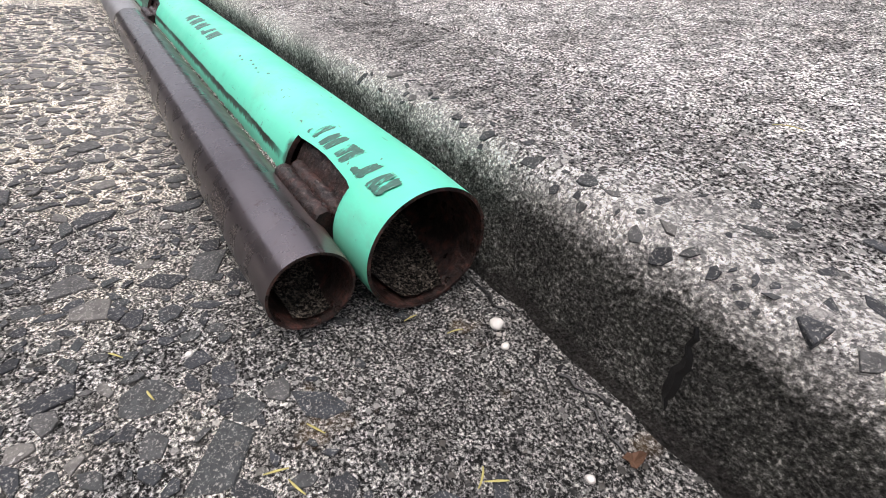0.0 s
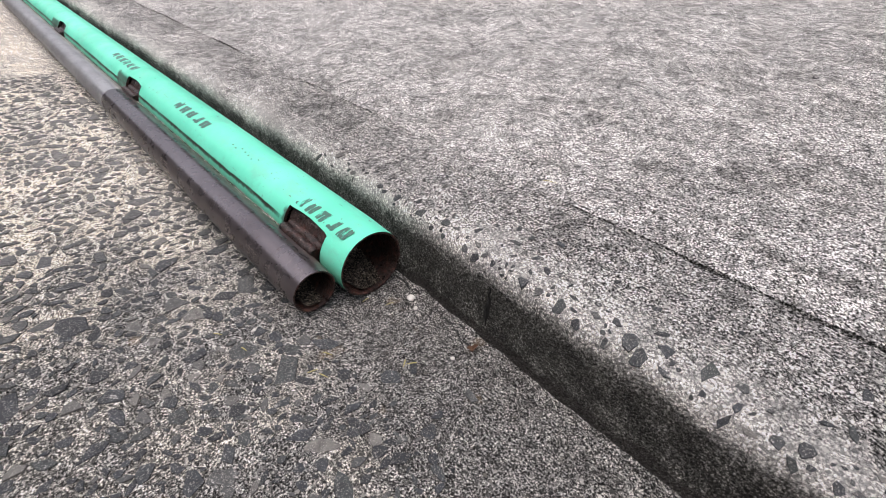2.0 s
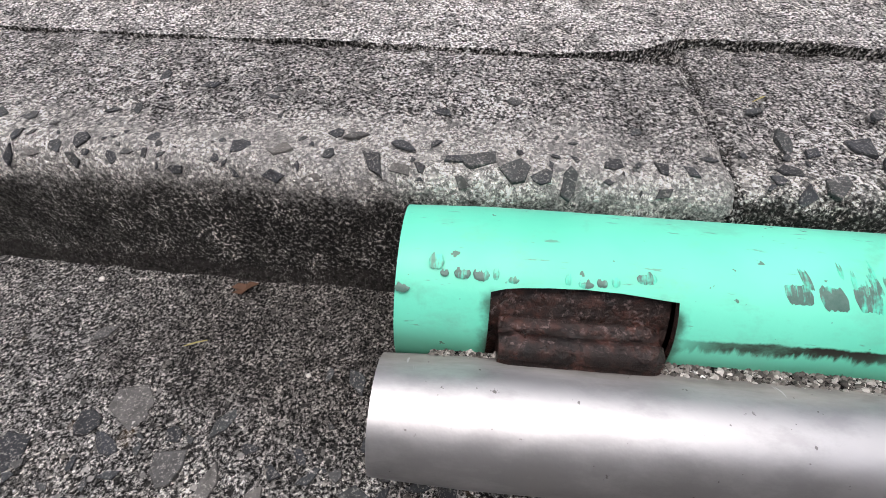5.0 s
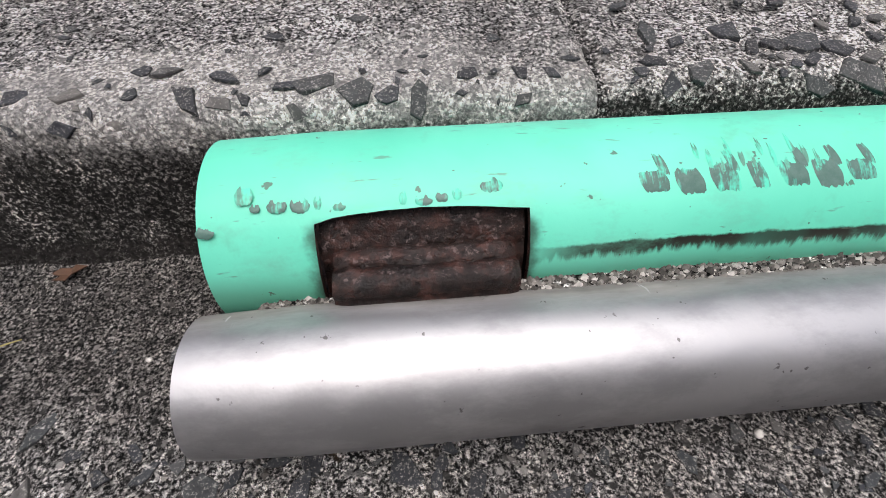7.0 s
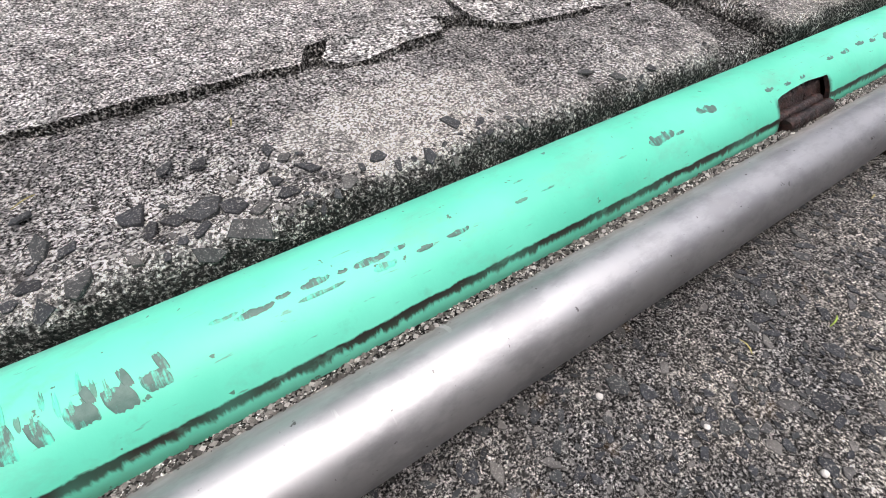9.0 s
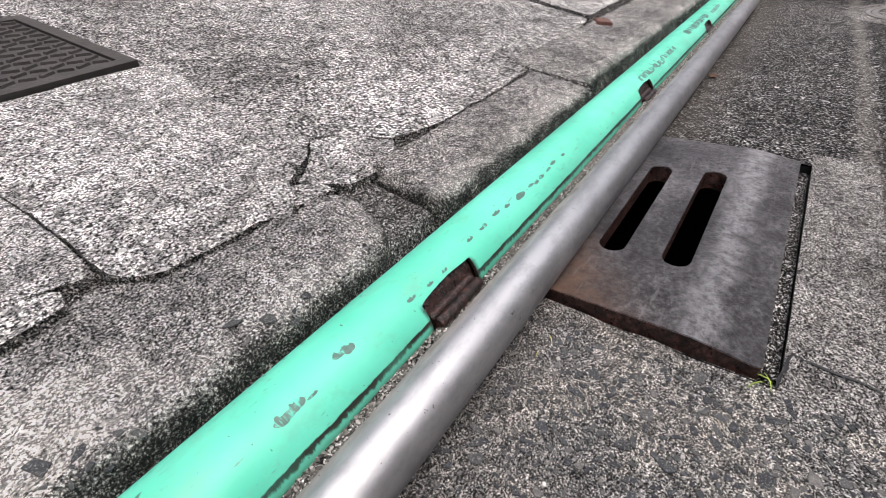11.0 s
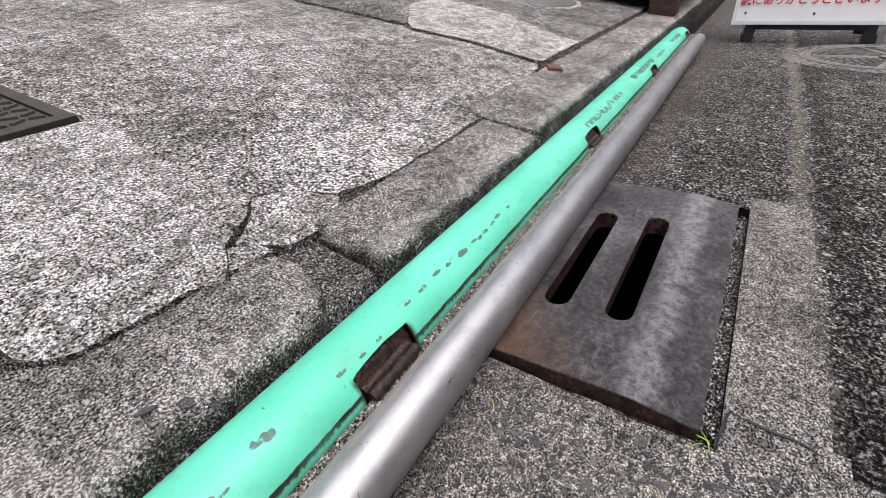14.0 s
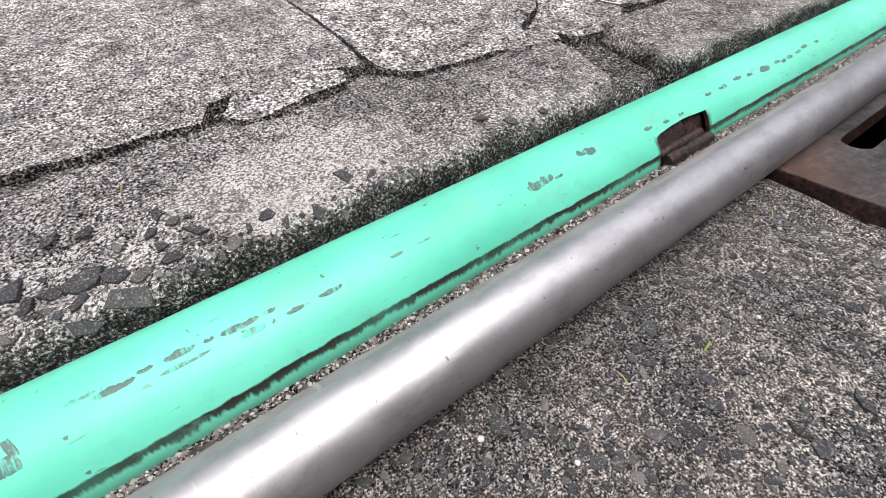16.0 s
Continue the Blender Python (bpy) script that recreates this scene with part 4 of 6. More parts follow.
def joint_fill(x0, x1, mat):
    """Cement smeared flush over the joint between kerb and slab, thinning out at both ends."""
    n, rows, verts, faces = int((x1 - x0) / 0.006), 5, [], []
    for i in range(n + 1):
        x = x0 + (x1 - x0) * i / n
        w = (0.011 + 0.005 * n3(x, 0, 30, 70)) * min(1.0, 0.15 + 6 * min(i, n - i) / n)
        for k in range(rows):
            u = k / (rows - 1) * 2 - 1
            y = 0.1525 + 0.004 * n3(x, 0, 9, 71) + w * u
            z = max(0.0934 + (min(y, 0.147) - 0.028) * 0.150, slab_z(x, y) + 0.002 if y > 0.152 else 0.0)
            verts.append((x, y, z + 0.0022 * (1 - u * u) - 0.0012 + 0.0005 * n3(x, y, 160, 72)))
    for i in range(n):
        for k in range(rows - 1):
            faces.append((i * rows + k, (i + 1) * rows + k, (i + 1) * rows + k + 1, i * rows + k + 1))
    return raw("joint_mortar", verts, faces, mat, COURT, "cement smeared over the joint", True)


joint_fill(-0.85, -0.52, SLAB_DARK)
joint_fill(-1.32, -1.05, SLAB_DARK)

# ---- pipe ramps ----


def pipe_mesh(r, wall, length, notches, slot_at=None):
    """A tube along x from 0; notches (x0, x1, a0, a1) are cut through its wall, angles in degrees from the top towards the road."""
    marks = sorted({0.0, length, *[n[0] for n in notches], *[n[1] for n in notches], *(slot_at or [])})
    xs = []
    for a, b in zip(marks[:-1], marks[1:]):
        k = 12 if any(abs(a - n[0]) < 1e-6 and abs(b - n[1]) < 1e-6 for n in notches) else max(1, int((b - a) / 0.04))
        xs += [a + (b - a) * i / k for i in range(k)]
    xs.append(length)
    N = 72
    angs = [360 / N * k for k in range(N)]

    def gone(x, a):
        return any(n[0] < x < n[1] and n[2] < a < n[3] for n in notches)

    def bow(x, a):
        """The torch-cut upper edge of a notch is bowed, its corners are rounded."""
        for n in notches:
            u = (x - n[0]) / (n[1] - n[0])
            if -0.001 <= u <= 1.001:
                lift = 4.5 * math.sin(math.pi * min(1.0, max(0.0, u))) ** 1.2 * 0.8 - (2.0 if u < 0.02 else 0.0)
                lift += 0.6 * noise.noise(Vector((x * 200, n[0], 0)))
                if abs(a - (n[2] if n[2] < 180 else n[3])) < 0.1:
                    return -lift if n[2] < 180 else lift
        return 0.0

    verts, faces, slots, idx = [], [], [], {}

    def V(i, k, inner):
        key = (i, k % N, inner)
        if key not in idx:
            a = radians(angs[k % N] + bow(xs[i], angs[k % N]))
            rr = r - wall if inner else r
            end = 0.0016 if (i in (0, len(xs) - 1) and not inner) else 0.0
            idx[key] = len(verts)
            verts.append((xs[i], -(rr - end) * math.sin(a), (rr - end) * math.cos(a)))
        return idx[key]

    M = len(xs) - 1
    keep = [[not gone((xs[i] + xs[i + 1]) / 2, angs[k] + 180 / N) for k in range(N)] for i in range(M)]
    for i in range(M):
        for k in range(N):
            if not keep[i][k]:
                continue
            sl = 2 if slot_at and (xs[i] + xs[i + 1]) / 2 > slot_at[0] else 0
            faces.append((V(i, k, 0), V(i, k + 1, 0), V(i + 1, k + 1, 0), V(i + 1, k, 0)))
            slots.append(sl)
            faces.append((V(i, k, 1), V(i + 1, k, 1), V(i + 1, k + 1, 1), V(i, k + 1, 1)))
            slots.append(1)
            if i == 0 or not keep[i - 1][k]:
                faces.append((V(i, k, 0), V(i, k, 1), V(i, k + 1, 1), V(i, k + 1, 0)))
                slots.append(1)
            if i == M - 1 or not keep[i + 1][k]:
                faces.append((V(i + 1, k, 0), V(i + 1, k + 1, 0), V(i + 1, k + 1, 1), V(i + 1, k, 1)))
                slots.append(1)
            if not keep[i][(k - 1) % N]:
                faces.append((V(i, k, 0), V(i + 1, k, 0), V(i + 1, k, 1), V(i, k, 1)))
                slots.append(1)
            if not keep[i][(k + 1) % N]:
                faces.append((V(i, k + 1, 0), V(i, k + 1, 1), V(i + 1, k + 1, 1), V(i + 1, k + 1, 0)))
                slots.append(1)
    return verts, faces, slots


def scuff(parent, r, x, ang, length, width, seed, mat, slant=0.0, name="paint_scuff"):
    """A worn-off mark that follows the pipe: a blunt lower edge and ragged runs above it. length along x, width round the pipe, in metres."""
    rnd = random.Random(seed)
    bm = bmesh.new()
    n = 16
    side = 1 if ang >= 0 else -1

    def at(u, v, h):
        a = radians(ang) + side * v / r
        return Vector((x + u + slant * v, -(r + h) * math.sin(a), (r + h) * math.cos(a)))

    rows = []
    tooth = rnd.uniform(0.3, 0.6)
    for i in range(n + 1):
        f = i / n * 2 - 1
        body = math.sqrt(max(0.02, 1 - abs(f) ** (3 if slant == 0 else 10)))
        if i % 3 == 0:
            tooth = rnd.uniform(0.15, 1.0) if slant == 0 else rnd.uniform(0.85, 1.0)
        up = -width / 2 * body * (tooth + rnd.uniform(-0.12, 0.12))
        low = width / 2 * body * rnd.uniform(0.80, 1.0)
        row = []
        for k in range(5):
            v = up + (low - up) * k / 4
            row.append(bm.verts.new(at(length / 2 * f, v, 0.00006 if k in (0, 4) or i in (0, n) else 0.00030)))
        rows.append(row)
    for a, b in zip(rows[:-1], rows[1:]):
        for k in range(4):
            bm.faces.new((a[k], b[k], b[k + 1], a[k + 1]))
    bmesh.ops.recalc_face_normals(bm, faces=bm.faces[:])
    return part(name, bm, mat, parent, "", True)


def bracket_bm(dy, dz, length, seed):
    """A ribbed steel spacer welded between the pipes: an uneven rolled section, run along x."""
    ridge = [(-0.0452 - 0.0062 * math.cos(radians(q)), 0.0108 + 0.0062 * math.sin(radians(q))) for q in (150, 125, 100, 75, 50, 25, 0, -30)]
    sec = [(-0.024, 0.012), (-0.0305, 0.0162), (-0.0350, 0.0180), (-0.0382, 0.0166)] + ridge + [(-0.0518, 0.0052), (-0.0530, 0.0046), (-0.0572, 0.0050), (-0.0585, 0.0020), (-0.0570, -0.003), (-0.042, -0.012), (-0.028, -0.006)]
    bm = bmesh.new()
    rows, nx = [], 24
    for i in range(nx + 1):
        x = -length / 2 + length * i / nx
        e = min(i, nx - i)
        sh = 0.0022 if e == 0 else (0.0007 if e == 1 else 0)
        row = []
        for k, (y, z) in enumerate(sec):
            w = 0.0009 * noise.noise(Vector((x * 160, k * 0.9, seed))) + 0.0006 * noise.noise(Vector((x * 420, k * 1.7, seed + 4)))
            row.append(bm.verts.new((x + (0.0015 * noise.noise(Vector((k, seed, 2))) if e == 0 else 0), y + dy + w + sh * 0.6, z + dz + w - sh)))
        rows.append(row)
    m = len(sec)
    for a, b in zip(rows[:-1], rows[1:]):
        for k in range(m):
            bm.faces.new((a[k], a[(k + 1) % m], b[(k + 1) % m], b[k]))
    bm.faces.new(rows[0])
    bm.faces.new(rows[-1][::-1])
    bmesh.ops.recalc_face_normals(bm, faces=bm.faces[:])
    return bm


def weld_bead(length, y, z, seed):
    bm = bmesh.new()
    nx, m, rows = 40, 8, []
    for i in range(nx + 1):
        x = -length / 2 + length * i / nx
        rr = 0.0015 * (0.9 + 0.2 * abs(math.sin(i * 1.25))) * (0.3 if i in (0, nx) else 1) + 0.0006 * noise.noise(Vector((x * 300, seed, 0)))
        rows.append([bm.verts.new((x, y + rr * 1.5 * math.cos(2 * math.pi * k / m), z + rr * math.sin(2 * math.pi * k / m))) for k in range(m)])
    for a, b in zip(rows[:-1], rows[1:]):
        for k in range(m):
            bm.faces.new((a[k], a[(k + 1) % m], b[(k + 1) % m], b[k]))
    bm.faces.new(rows[0])
    bm.faces.new(rows[-1][::-1])
    bmesh.ops.recalc_face_normals(bm, faces=bm.faces[:])
    return bm


def ramp(m, rg, rs, gap_y, drop, length, shift, brackets, marks, label, mirror, split=None, half=0.0415, steel_turn=(0.0, 0.0)):
    """Two pipes side by side with welded spacers. Local x runs along the green pipe's axis from its near end.
    gap_y, drop: the steel pipe's axis from the green one's. mirror: the ramp runs the other way along the street."""
    top = empty("pipe_ramp", m, label, "kerb ramp", "pipe ramps along the kerb")
    side = -1 if mirror else 1
    cuts = []
    for x in brackets:
        a0, a1 = (45, 110)
        cuts.append((x - half, x + half, a0, a1) if not mirror else (x - half, x + half, 360 - a1, 360 - a0))
    v, f, s = pipe_mesh(rg, 0.0038, length, cuts)
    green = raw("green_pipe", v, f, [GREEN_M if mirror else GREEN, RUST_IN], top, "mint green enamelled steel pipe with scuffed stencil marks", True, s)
    green.data.set_sharp_from_angle(angle=radians(35))
    v, f, s = pipe_mesh(rs, 0.0032, length, [], [split] if split else None)
    mats = [BROWN_M, RUST_IN, STEEL_M] if split else [STEEL_M if mirror else STEEL, RUST_IN, STEEL]
    lab = "thinner pipe, dark brown near its end and bare grey beyond" if split else "thinner bare dull grey steel pipe"
    steel = raw("steel_pipe", v, f, mats, top, lab, True, s)
    steel.data.set_sharp_from_angle(angle=radians(35))
    steel.matrix_basis = pose(shift, side * gap_y, drop, 0, steel_turn[0], steel_turn[1])
    for q, x in enumerate(brackets):
        bm = bracket_bm(0.0, 0.0, 2 * half - 0.010, q * 3.1 + length)
        if mirror:
            for vv in bm.verts:
                vv.co.y *= -1
            bmesh.ops.reverse_faces(bm, faces=bm.faces[:])
        br = part("bracket", bm, RUST, top, "rust-brown ribbed steel spacer welded between the pipes", True)
        br.data.set_sharp_from_angle(angle=radians(55))
        br.location = (x, 0, -0.0015)
        # the rusty plate set into the cut-out
        bm = bmesh.new()
        rows = []
        for i in range(9):
            xx = -half + 0.0005 + (2 * half - 0.001) * i / 8
            row = []
            for k in range(7):
                a = radians(36 + 12.3 * k)
                rr = rg - 0.0046 - 0.002 * math.sin(math.pi * k / 6) + 0.0008 * noise.noise(Vector((xx * 120, k, q)))
                row.append(bm.verts.new((xx, -side * rr * math.sin(a), rr * math.cos(a))))
            rows.append(row)
        for a, b in zip(rows[:-1], rows[1:]):
            for k in range(6):
                bm.faces.new((a[k], b[k], b[k + 1], a[k + 1]))
        if mirror:
            bmesh.ops.reverse_faces(bm, faces=bm.faces[:])
        bmesh.ops.recalc_face_normals(bm, faces=bm.faces[:])
        bl = part("backing_plate", bm, RUST, br, "rusted plate inside the cut-out")
        wy, wz = -0.0572, 0.0058
        part("weld", weld_bead(2 * half - 0.012, side * wy, wz, q), RUST, br)
    for q, (x, ang, ln, wd, mat, *slant) in enumerate(marks):
        scuff(green, rg, x, ang * side, ln, wd, q + int(length * 10), mat, *slant)
    return top


def mirrored(mat, name):
    """The same finish for a pipe that runs the other way, so that its dirty side still faces its neighbour."""
    c = mat.copy()
    c.name = name
    for nd in c.node_tree.nodes:
        if nd.type == "MATH" and nd.operation == "MULTIPLY" and nd.inputs[1].default_value == -1.0 and not nd.inputs[1].is_linked:
            nd.inputs[1].default_value = 1.0
    return c


GREEN_M, STEEL_M, BROWN_M = mirrored(GREEN, "green_enamel_two"), mirrored(STEEL, "dull_steel_two"), mirrored(BROWN, "browned_steel_two")

RGB, RSB = 0.0420, 0.0288
RGA, RSA = 0.0420, 0.0265


def letters(x0, x1, ang, n, wd, mat, seed, ln=0.62):
    """A row of worn block letters: two or three strokes round the pipe each, some with a bar, and thin runs above."""
    rnd, out = random.Random(seed), []
    p = (x1 - x0) / n
    for k in range(n):
        x, w = x0 + p * (k + 0.5), p * (0.25 + ln)
        a = ang + rnd.uniform(-2, 2)
        for f in (-0.36, 0.0, 0.36) if rnd.random() < 0.45 else (-0.34, 0.34):
            out.append((x + f * w, a + rnd.uniform(-1.5, 1.5), w * rnd.uniform(0.34, 0.44), wd * rnd.uniform(0.7, 1.0), mat, 0.12))
        if rnd.random() < 0.75:
            out.append((x, a + rnd.choice((-8, 0, 8)), w * 0.8, wd * 0.26, mat, 0.12))
        if rnd.random() < 0.6:
            out.append((x + rnd.uniform(-0.3, 0.3) * w, a - 15, w * 0.16, wd * 0.7, FAINT))
    return out


B_MARKS = [(0.177 + 0.0148 * k, 35 + 1.2 * (k % 2), 0.0118, 0.0095 + 0.0015 * (k % 3), SCUFF, 0.25) for k in range(7) if k != 3] + [(0.181 + 0.0148 * k, 25.5, 0.0042, 0.010, SCUFF, 0.25) for k in (0, 2, 4, 5, 6)] + [(0.221, 35, 0.007, 0.012, SCUFF, 0.25)]
B_MARKS += [(0.197 + 0.0046 * k, 17 + 6 * (k % 3), 0.0022, 0.010 + 0.003 * (k % 2), FAINT) for k in range(12)]
B_MARKS += [(0.300, 16, 0.014, 0.003, FAINT), (0.314, 20.5, 0.020, 0.0055, SCUFF), (0.329, 18.5, 0.008, 0.003, SCUFF), (0.346, 19, 0.016, 0.0055, SCUFF), (0.347, 28, 0.026, 0.003, FAINT), (0.361, 20, 0.006, 0.003, SCUFF),
            (0.378, 21.5, 0.022, 0.005, SCUFF), (0.383, 30, 0.014, 0.0055, FAINT), (0.395, 21, 0.008, 0.004, SCUFF), (0.408, 30, 0.011, 0.004, SCUFF), (0.431, 29.5, 0.016, 0.0048, SCUFF)]
B_MARKS += [(0.018, 30, 0.007, 0.009, FAINT), (0.022, 37, 0.004, 0.004, SCUFF), (0.030, 36.5, 0.0075, 0.006, SCUFF), (0.0385, 36.5, 0.0075, 0.007, SCUFF), (0.045, 36, 0.003, 0.006, FAINT), (0.053, 38.5, 0.005, 0.004, FAINT),
            (0.077, 36, 0.003, 0.006, FAINT), (0.085, 38, 0.007, 0.0045, SCUFF), (0.092, 36.5, 0.005, 0.005, SCUFF), (0.098, 35, 0.004, 0.006, FAINT), (0.1115, 32, 0.009, 0.006, SCUFF), (0.0035, 48, 0.007, 0.005, SCUFF)]
B_MARKS += [(0.480, 28, 0.010, 0.003, FAINT), (0.502, 28, 0.012, 0.002, FAINT), (0.487, 10, 0.008, 0.002, FAINT), (0.609, 29.5, 0.020, 0.010, SCUFF), (0.620, 29, 0.014, 0.009, SCUFF), (0.632, 33, 0.010, 0.003, SCUFF),
            (0.670, 20, 0.017, 0.008, SCUFF), (0.677, 23, 0.012, 0.009, SCUFF), (0.752, 31, 0.012, 0.005, SCUFF), (0.778, 34, 0.010, 0.004, SCUFF), (0.802, 34, 0.009, 0.004, SCUFF), (0.856, 27, 0.012, 0.0045, SCUFF)]
B_MARKS += [(0.884, 27, 0.016, 0.006, SCUFF), (0.915, 25, 0.016, 0.006, SCUFF), (0.937, 29, 0.012, 0.005, SCUFF), (0.968, 31.5, 0.022, 0.009, SCUFF), (0.998, 31, 0.014, 0.005, SCUFF), (1.010, 34, 0.012, 0.006, SCUFF),
            (1.026, 33, 0.014, 0.006, SCUFF), (1.049, 32, 0.014, 0.005, SCUFF), (1.068, 29, 0.016, 0.006, SCUFF), (1.10, 31, 0.010, 0.005, SCUFF)]
B_MARKS += letters(1.49, 1.78, 30, 10, 0.015, SCUFF, 3, 0.75) + letters(1.93, 2.22, 21, 7, 0.022, INK, 4, 0.55) + letters(2.27, 2.42, 28, 4, 0.014, SCUFF, 5, 0.6) + letters(2.58, 2.78, 25, 4, 0.02, INK, 8)


def stencil(x0, x1, ang, n, wd, seed):
    """A row of stencilled signs, too worn to read: slanted strokes with a bar between some of them."""
    rnd, out, p = random.Random(seed), [], (x1 - x0) / n
    for k in range(n):
        x = x0 + p * (k + 0.5)
        out.append((x - p * 0.20, ang, p * 0.34, wd, INK, 0.35))
        if rnd.random() < 0.85:
            out.append((x + p * 0.16, ang + rnd.uniform(-2, 2), p * 0.32, wd * rnd.uniform(0.75, 1.0), INK, 0.35))
        if rnd.random() < 0.8:
            out.append((x, ang + rnd.choice((-7, 0, 7)), p * 0.66, wd * 0.28, INK, 0.35))
    return out


A_MARKS = stencil(0.012, 0.122, 27, 5, 0.017, 11) + stencil(0.40, 0.54, 24, 5, 0.018, 12) + stencil(0.78, 0.94, 18, 6, 0.018, 13)
A_MARKS += [(0.24 + 0.012 * k, 16 + (k * 7) % 9, 0.004, 0.003, INK) for k in range(7)]

GB_Y, GB_SLOPE, GB_Z, GB_FALL = -0.0437, 0.0155, 0.0572, 0.0087
ramp(pose(0.0109, GB_Y + 0.0109 * GB_SLOPE, GB_Z, 0, math.degrees(GB_FALL), math.degrees(GB_SLOPE)), RGB, RSB, -0.0660, 0.0365 - GB_Z, 2.97, -0.0044,
     [0.0845, 0.796, 1.485, 2.15, 2.90], B_MARKS, "welded ramp of a green pipe and bare grey steel pipe", False, None, 0.0413, (-0.20, -0.23))
GA_Y, GA_SLOPE = -0.0405, -0.006
ramp(pose(-0.590, GA_Y, RGA + 0.001, 0, 0, 180 + math.degrees(math.atan(GA_SLOPE))), RGA, RSA, -0.0672, RSA - RGA + 0.004, 2.97, 0.010,
     [0.082, 0.735, 1.40, 2.10, 2.89], A_MARKS, "welded ramp of a green pipe and dark brown pipe", True, 0.745)

# ---- stones set in the concrete ----


def stone_shape(seed, n=8):
    """A flat, angular stone, unit half-width, its top at z = 0: vertices and faces."""
    rnd = random.Random(seed)
    stretch = rnd.uniform(0.45, 0.9)
    pts = []
    cut = sorted((k + rnd.uniform(-0.38, 0.38)) * 2 * math.pi / n for k in range(n))
    for a in cut:
        r = rnd.uniform(0.62, 1.15)
        pts.append((r * math.cos(a), r * math.sin(a) * stretch))
    tilt = [rnd.uniform(-0.06, 0.06), rnd.uniform(-0.06, 0.06)]
    v = [(x, y, -0.35) for x, y in pts]
    v += [(x * 0.97, y * 0.97, -0.07 + tilt[0] * x + tilt[1] * y) for x, y in pts]
    v += [(x * 0.90, y * 0.90, tilt[0] * x + tilt[1] * y + rnd.uniform(-0.02, 0.02)) for x, y in pts]
    f = []
    for ring in (0, n):
        for k in range(n):
            j = (k + 1) % n
            f.append((ring + k, ring + j, ring + n + j, ring + n + k))
    f.append(tuple(2 * n + k for k in range(n)))
    return v, f


SHAPES = [stone_shape(100 + k, 4 + k % 4) for k in range(24)]
STONE_MESHES = []
for k, (v, f) in enumerate(SHAPES):
    me = bpy.data.meshes.new("stone")
    me.from_pydata(v, [], f)
    me.materials.append(SLATE)
    me.update()
    STONE_MESHES.append(me)


def spread(count, area, size, keep, seed, tries=30):
    """Places (x, y, r) that do not overlap; keep(x, y) is the chance that a place is taken."""
    rnd = random.Random(seed)
    cell, grid, out = 0.03, {}, []
    x0, x1, y0, y1 = area
    for _ in range(count * tries):
        if len(out) >= count:
            break
        x, y = rnd.uniform(x0, x1), rnd.uniform(y0, y1)
        if rnd.random() > keep(x, y):
            continue
        r = size(rnd) * (0.46 if x > 0.12 else 1.0)
        i, j = int(x // cell), int(y // cell)
        if all((x - a) ** 2 + (y - b) ** 2 > (0.64 * (r + c)) ** 2 for p in (-1, 0, 1) for q in (-1, 0, 1) for a, b, c in grid.get((i + p, j + q), ())):
            grid.setdefault((i, j), []).append((x, y, r))
            out.append((x, y, r))
    return out


def stone_size(rnd):
    return min(0.020, max(0.0026, rnd.lognormvariate(-4.92, 0.56)))


def road_keep(x, y):
    edge = y + 0.05 * n3(x, y, 9, 21)
    c = max(0.03, min(1.0, (-0.10 - edge) / 0.07))
    return c * (0.85 + 0.35 * n3(x, y, 6, 30))


NEAR_STRETCH = lambda x, y: -0.74 < x < -0.42 and y > -0.26 or 0.50 < x < 0.90 and y > -0.24
singles, rest = [], []
for x, y, r in spread(14000, (-1.75, 0.905, -0.80, -0.055), stone_size, road_keep, 5, 13):
    if 0.895 < x and y > -0.34:
        continue
    (singles if NEAR_STRETCH(x, y) and r > 0.0055 and len(singles) < 290 else rest).append((x, y, r))


def joined_stones(name, places, parent, lift, label):
    rnd = random.Random(9)
    verts, faces = [], []
    for x, y, r in places:
        v, f = SHAPES[rnd.randrange(len(SHAPES))]
        a = rnd.uniform(0, 6.283)
        c, s = math.cos(a) * r, math.sin(a) * r
        base, z = len(verts), ground_z(x, y) + lift * rnd.uniform(0.4, 1.3)
        verts += [(x + c * p - s * q, y + s * p + c * q, z + w * r * 0.5) for p, q, w in v]
        faces += [tuple(base + k for k in g) for g in f]
    ob = raw(name, verts, faces, SLATE, parent, label)
    return tagged(ob, kind="stuff")


joined_stones("aggregate", rest, ROAD, 0.0014, "dark grey stones worn flush with the concrete")
rnd = random.Random(31)
for x, y, r in singles:
    ob = new("stone", STONE_MESHES[rnd.randrange(24)])
    ob.matrix_world = Matrix.LocRotScale((x, y, ground_z(x, y) + 0.0010 * rnd.uniform(0.4, 1.3)), Euler((0, 0, rnd.uniform(0, 6.283))), (r, r, r * 0.5))
    ob.parent = ROAD

# stones bared along the kerb's nose


def on_kerb(x, s):
    """A place and an outward normal on the kerb, s metres from the riser's upper end over the nose."""
    pts = [p for p in PROFILE if 0.055 < p[1]][:-1]
    for (ya, za), (yb, zb) in zip(pts[:-1], pts[1:]):
        d = math.hypot(yb - ya, zb - za)
        if s <= d:
            k = s / d
            return Vector((x, ya + (yb - ya) * k + kerb_front(x), za + (zb - za) * k)), Vector((0, -(zb - za), yb - ya)).normalized()
        s -= d
    return None


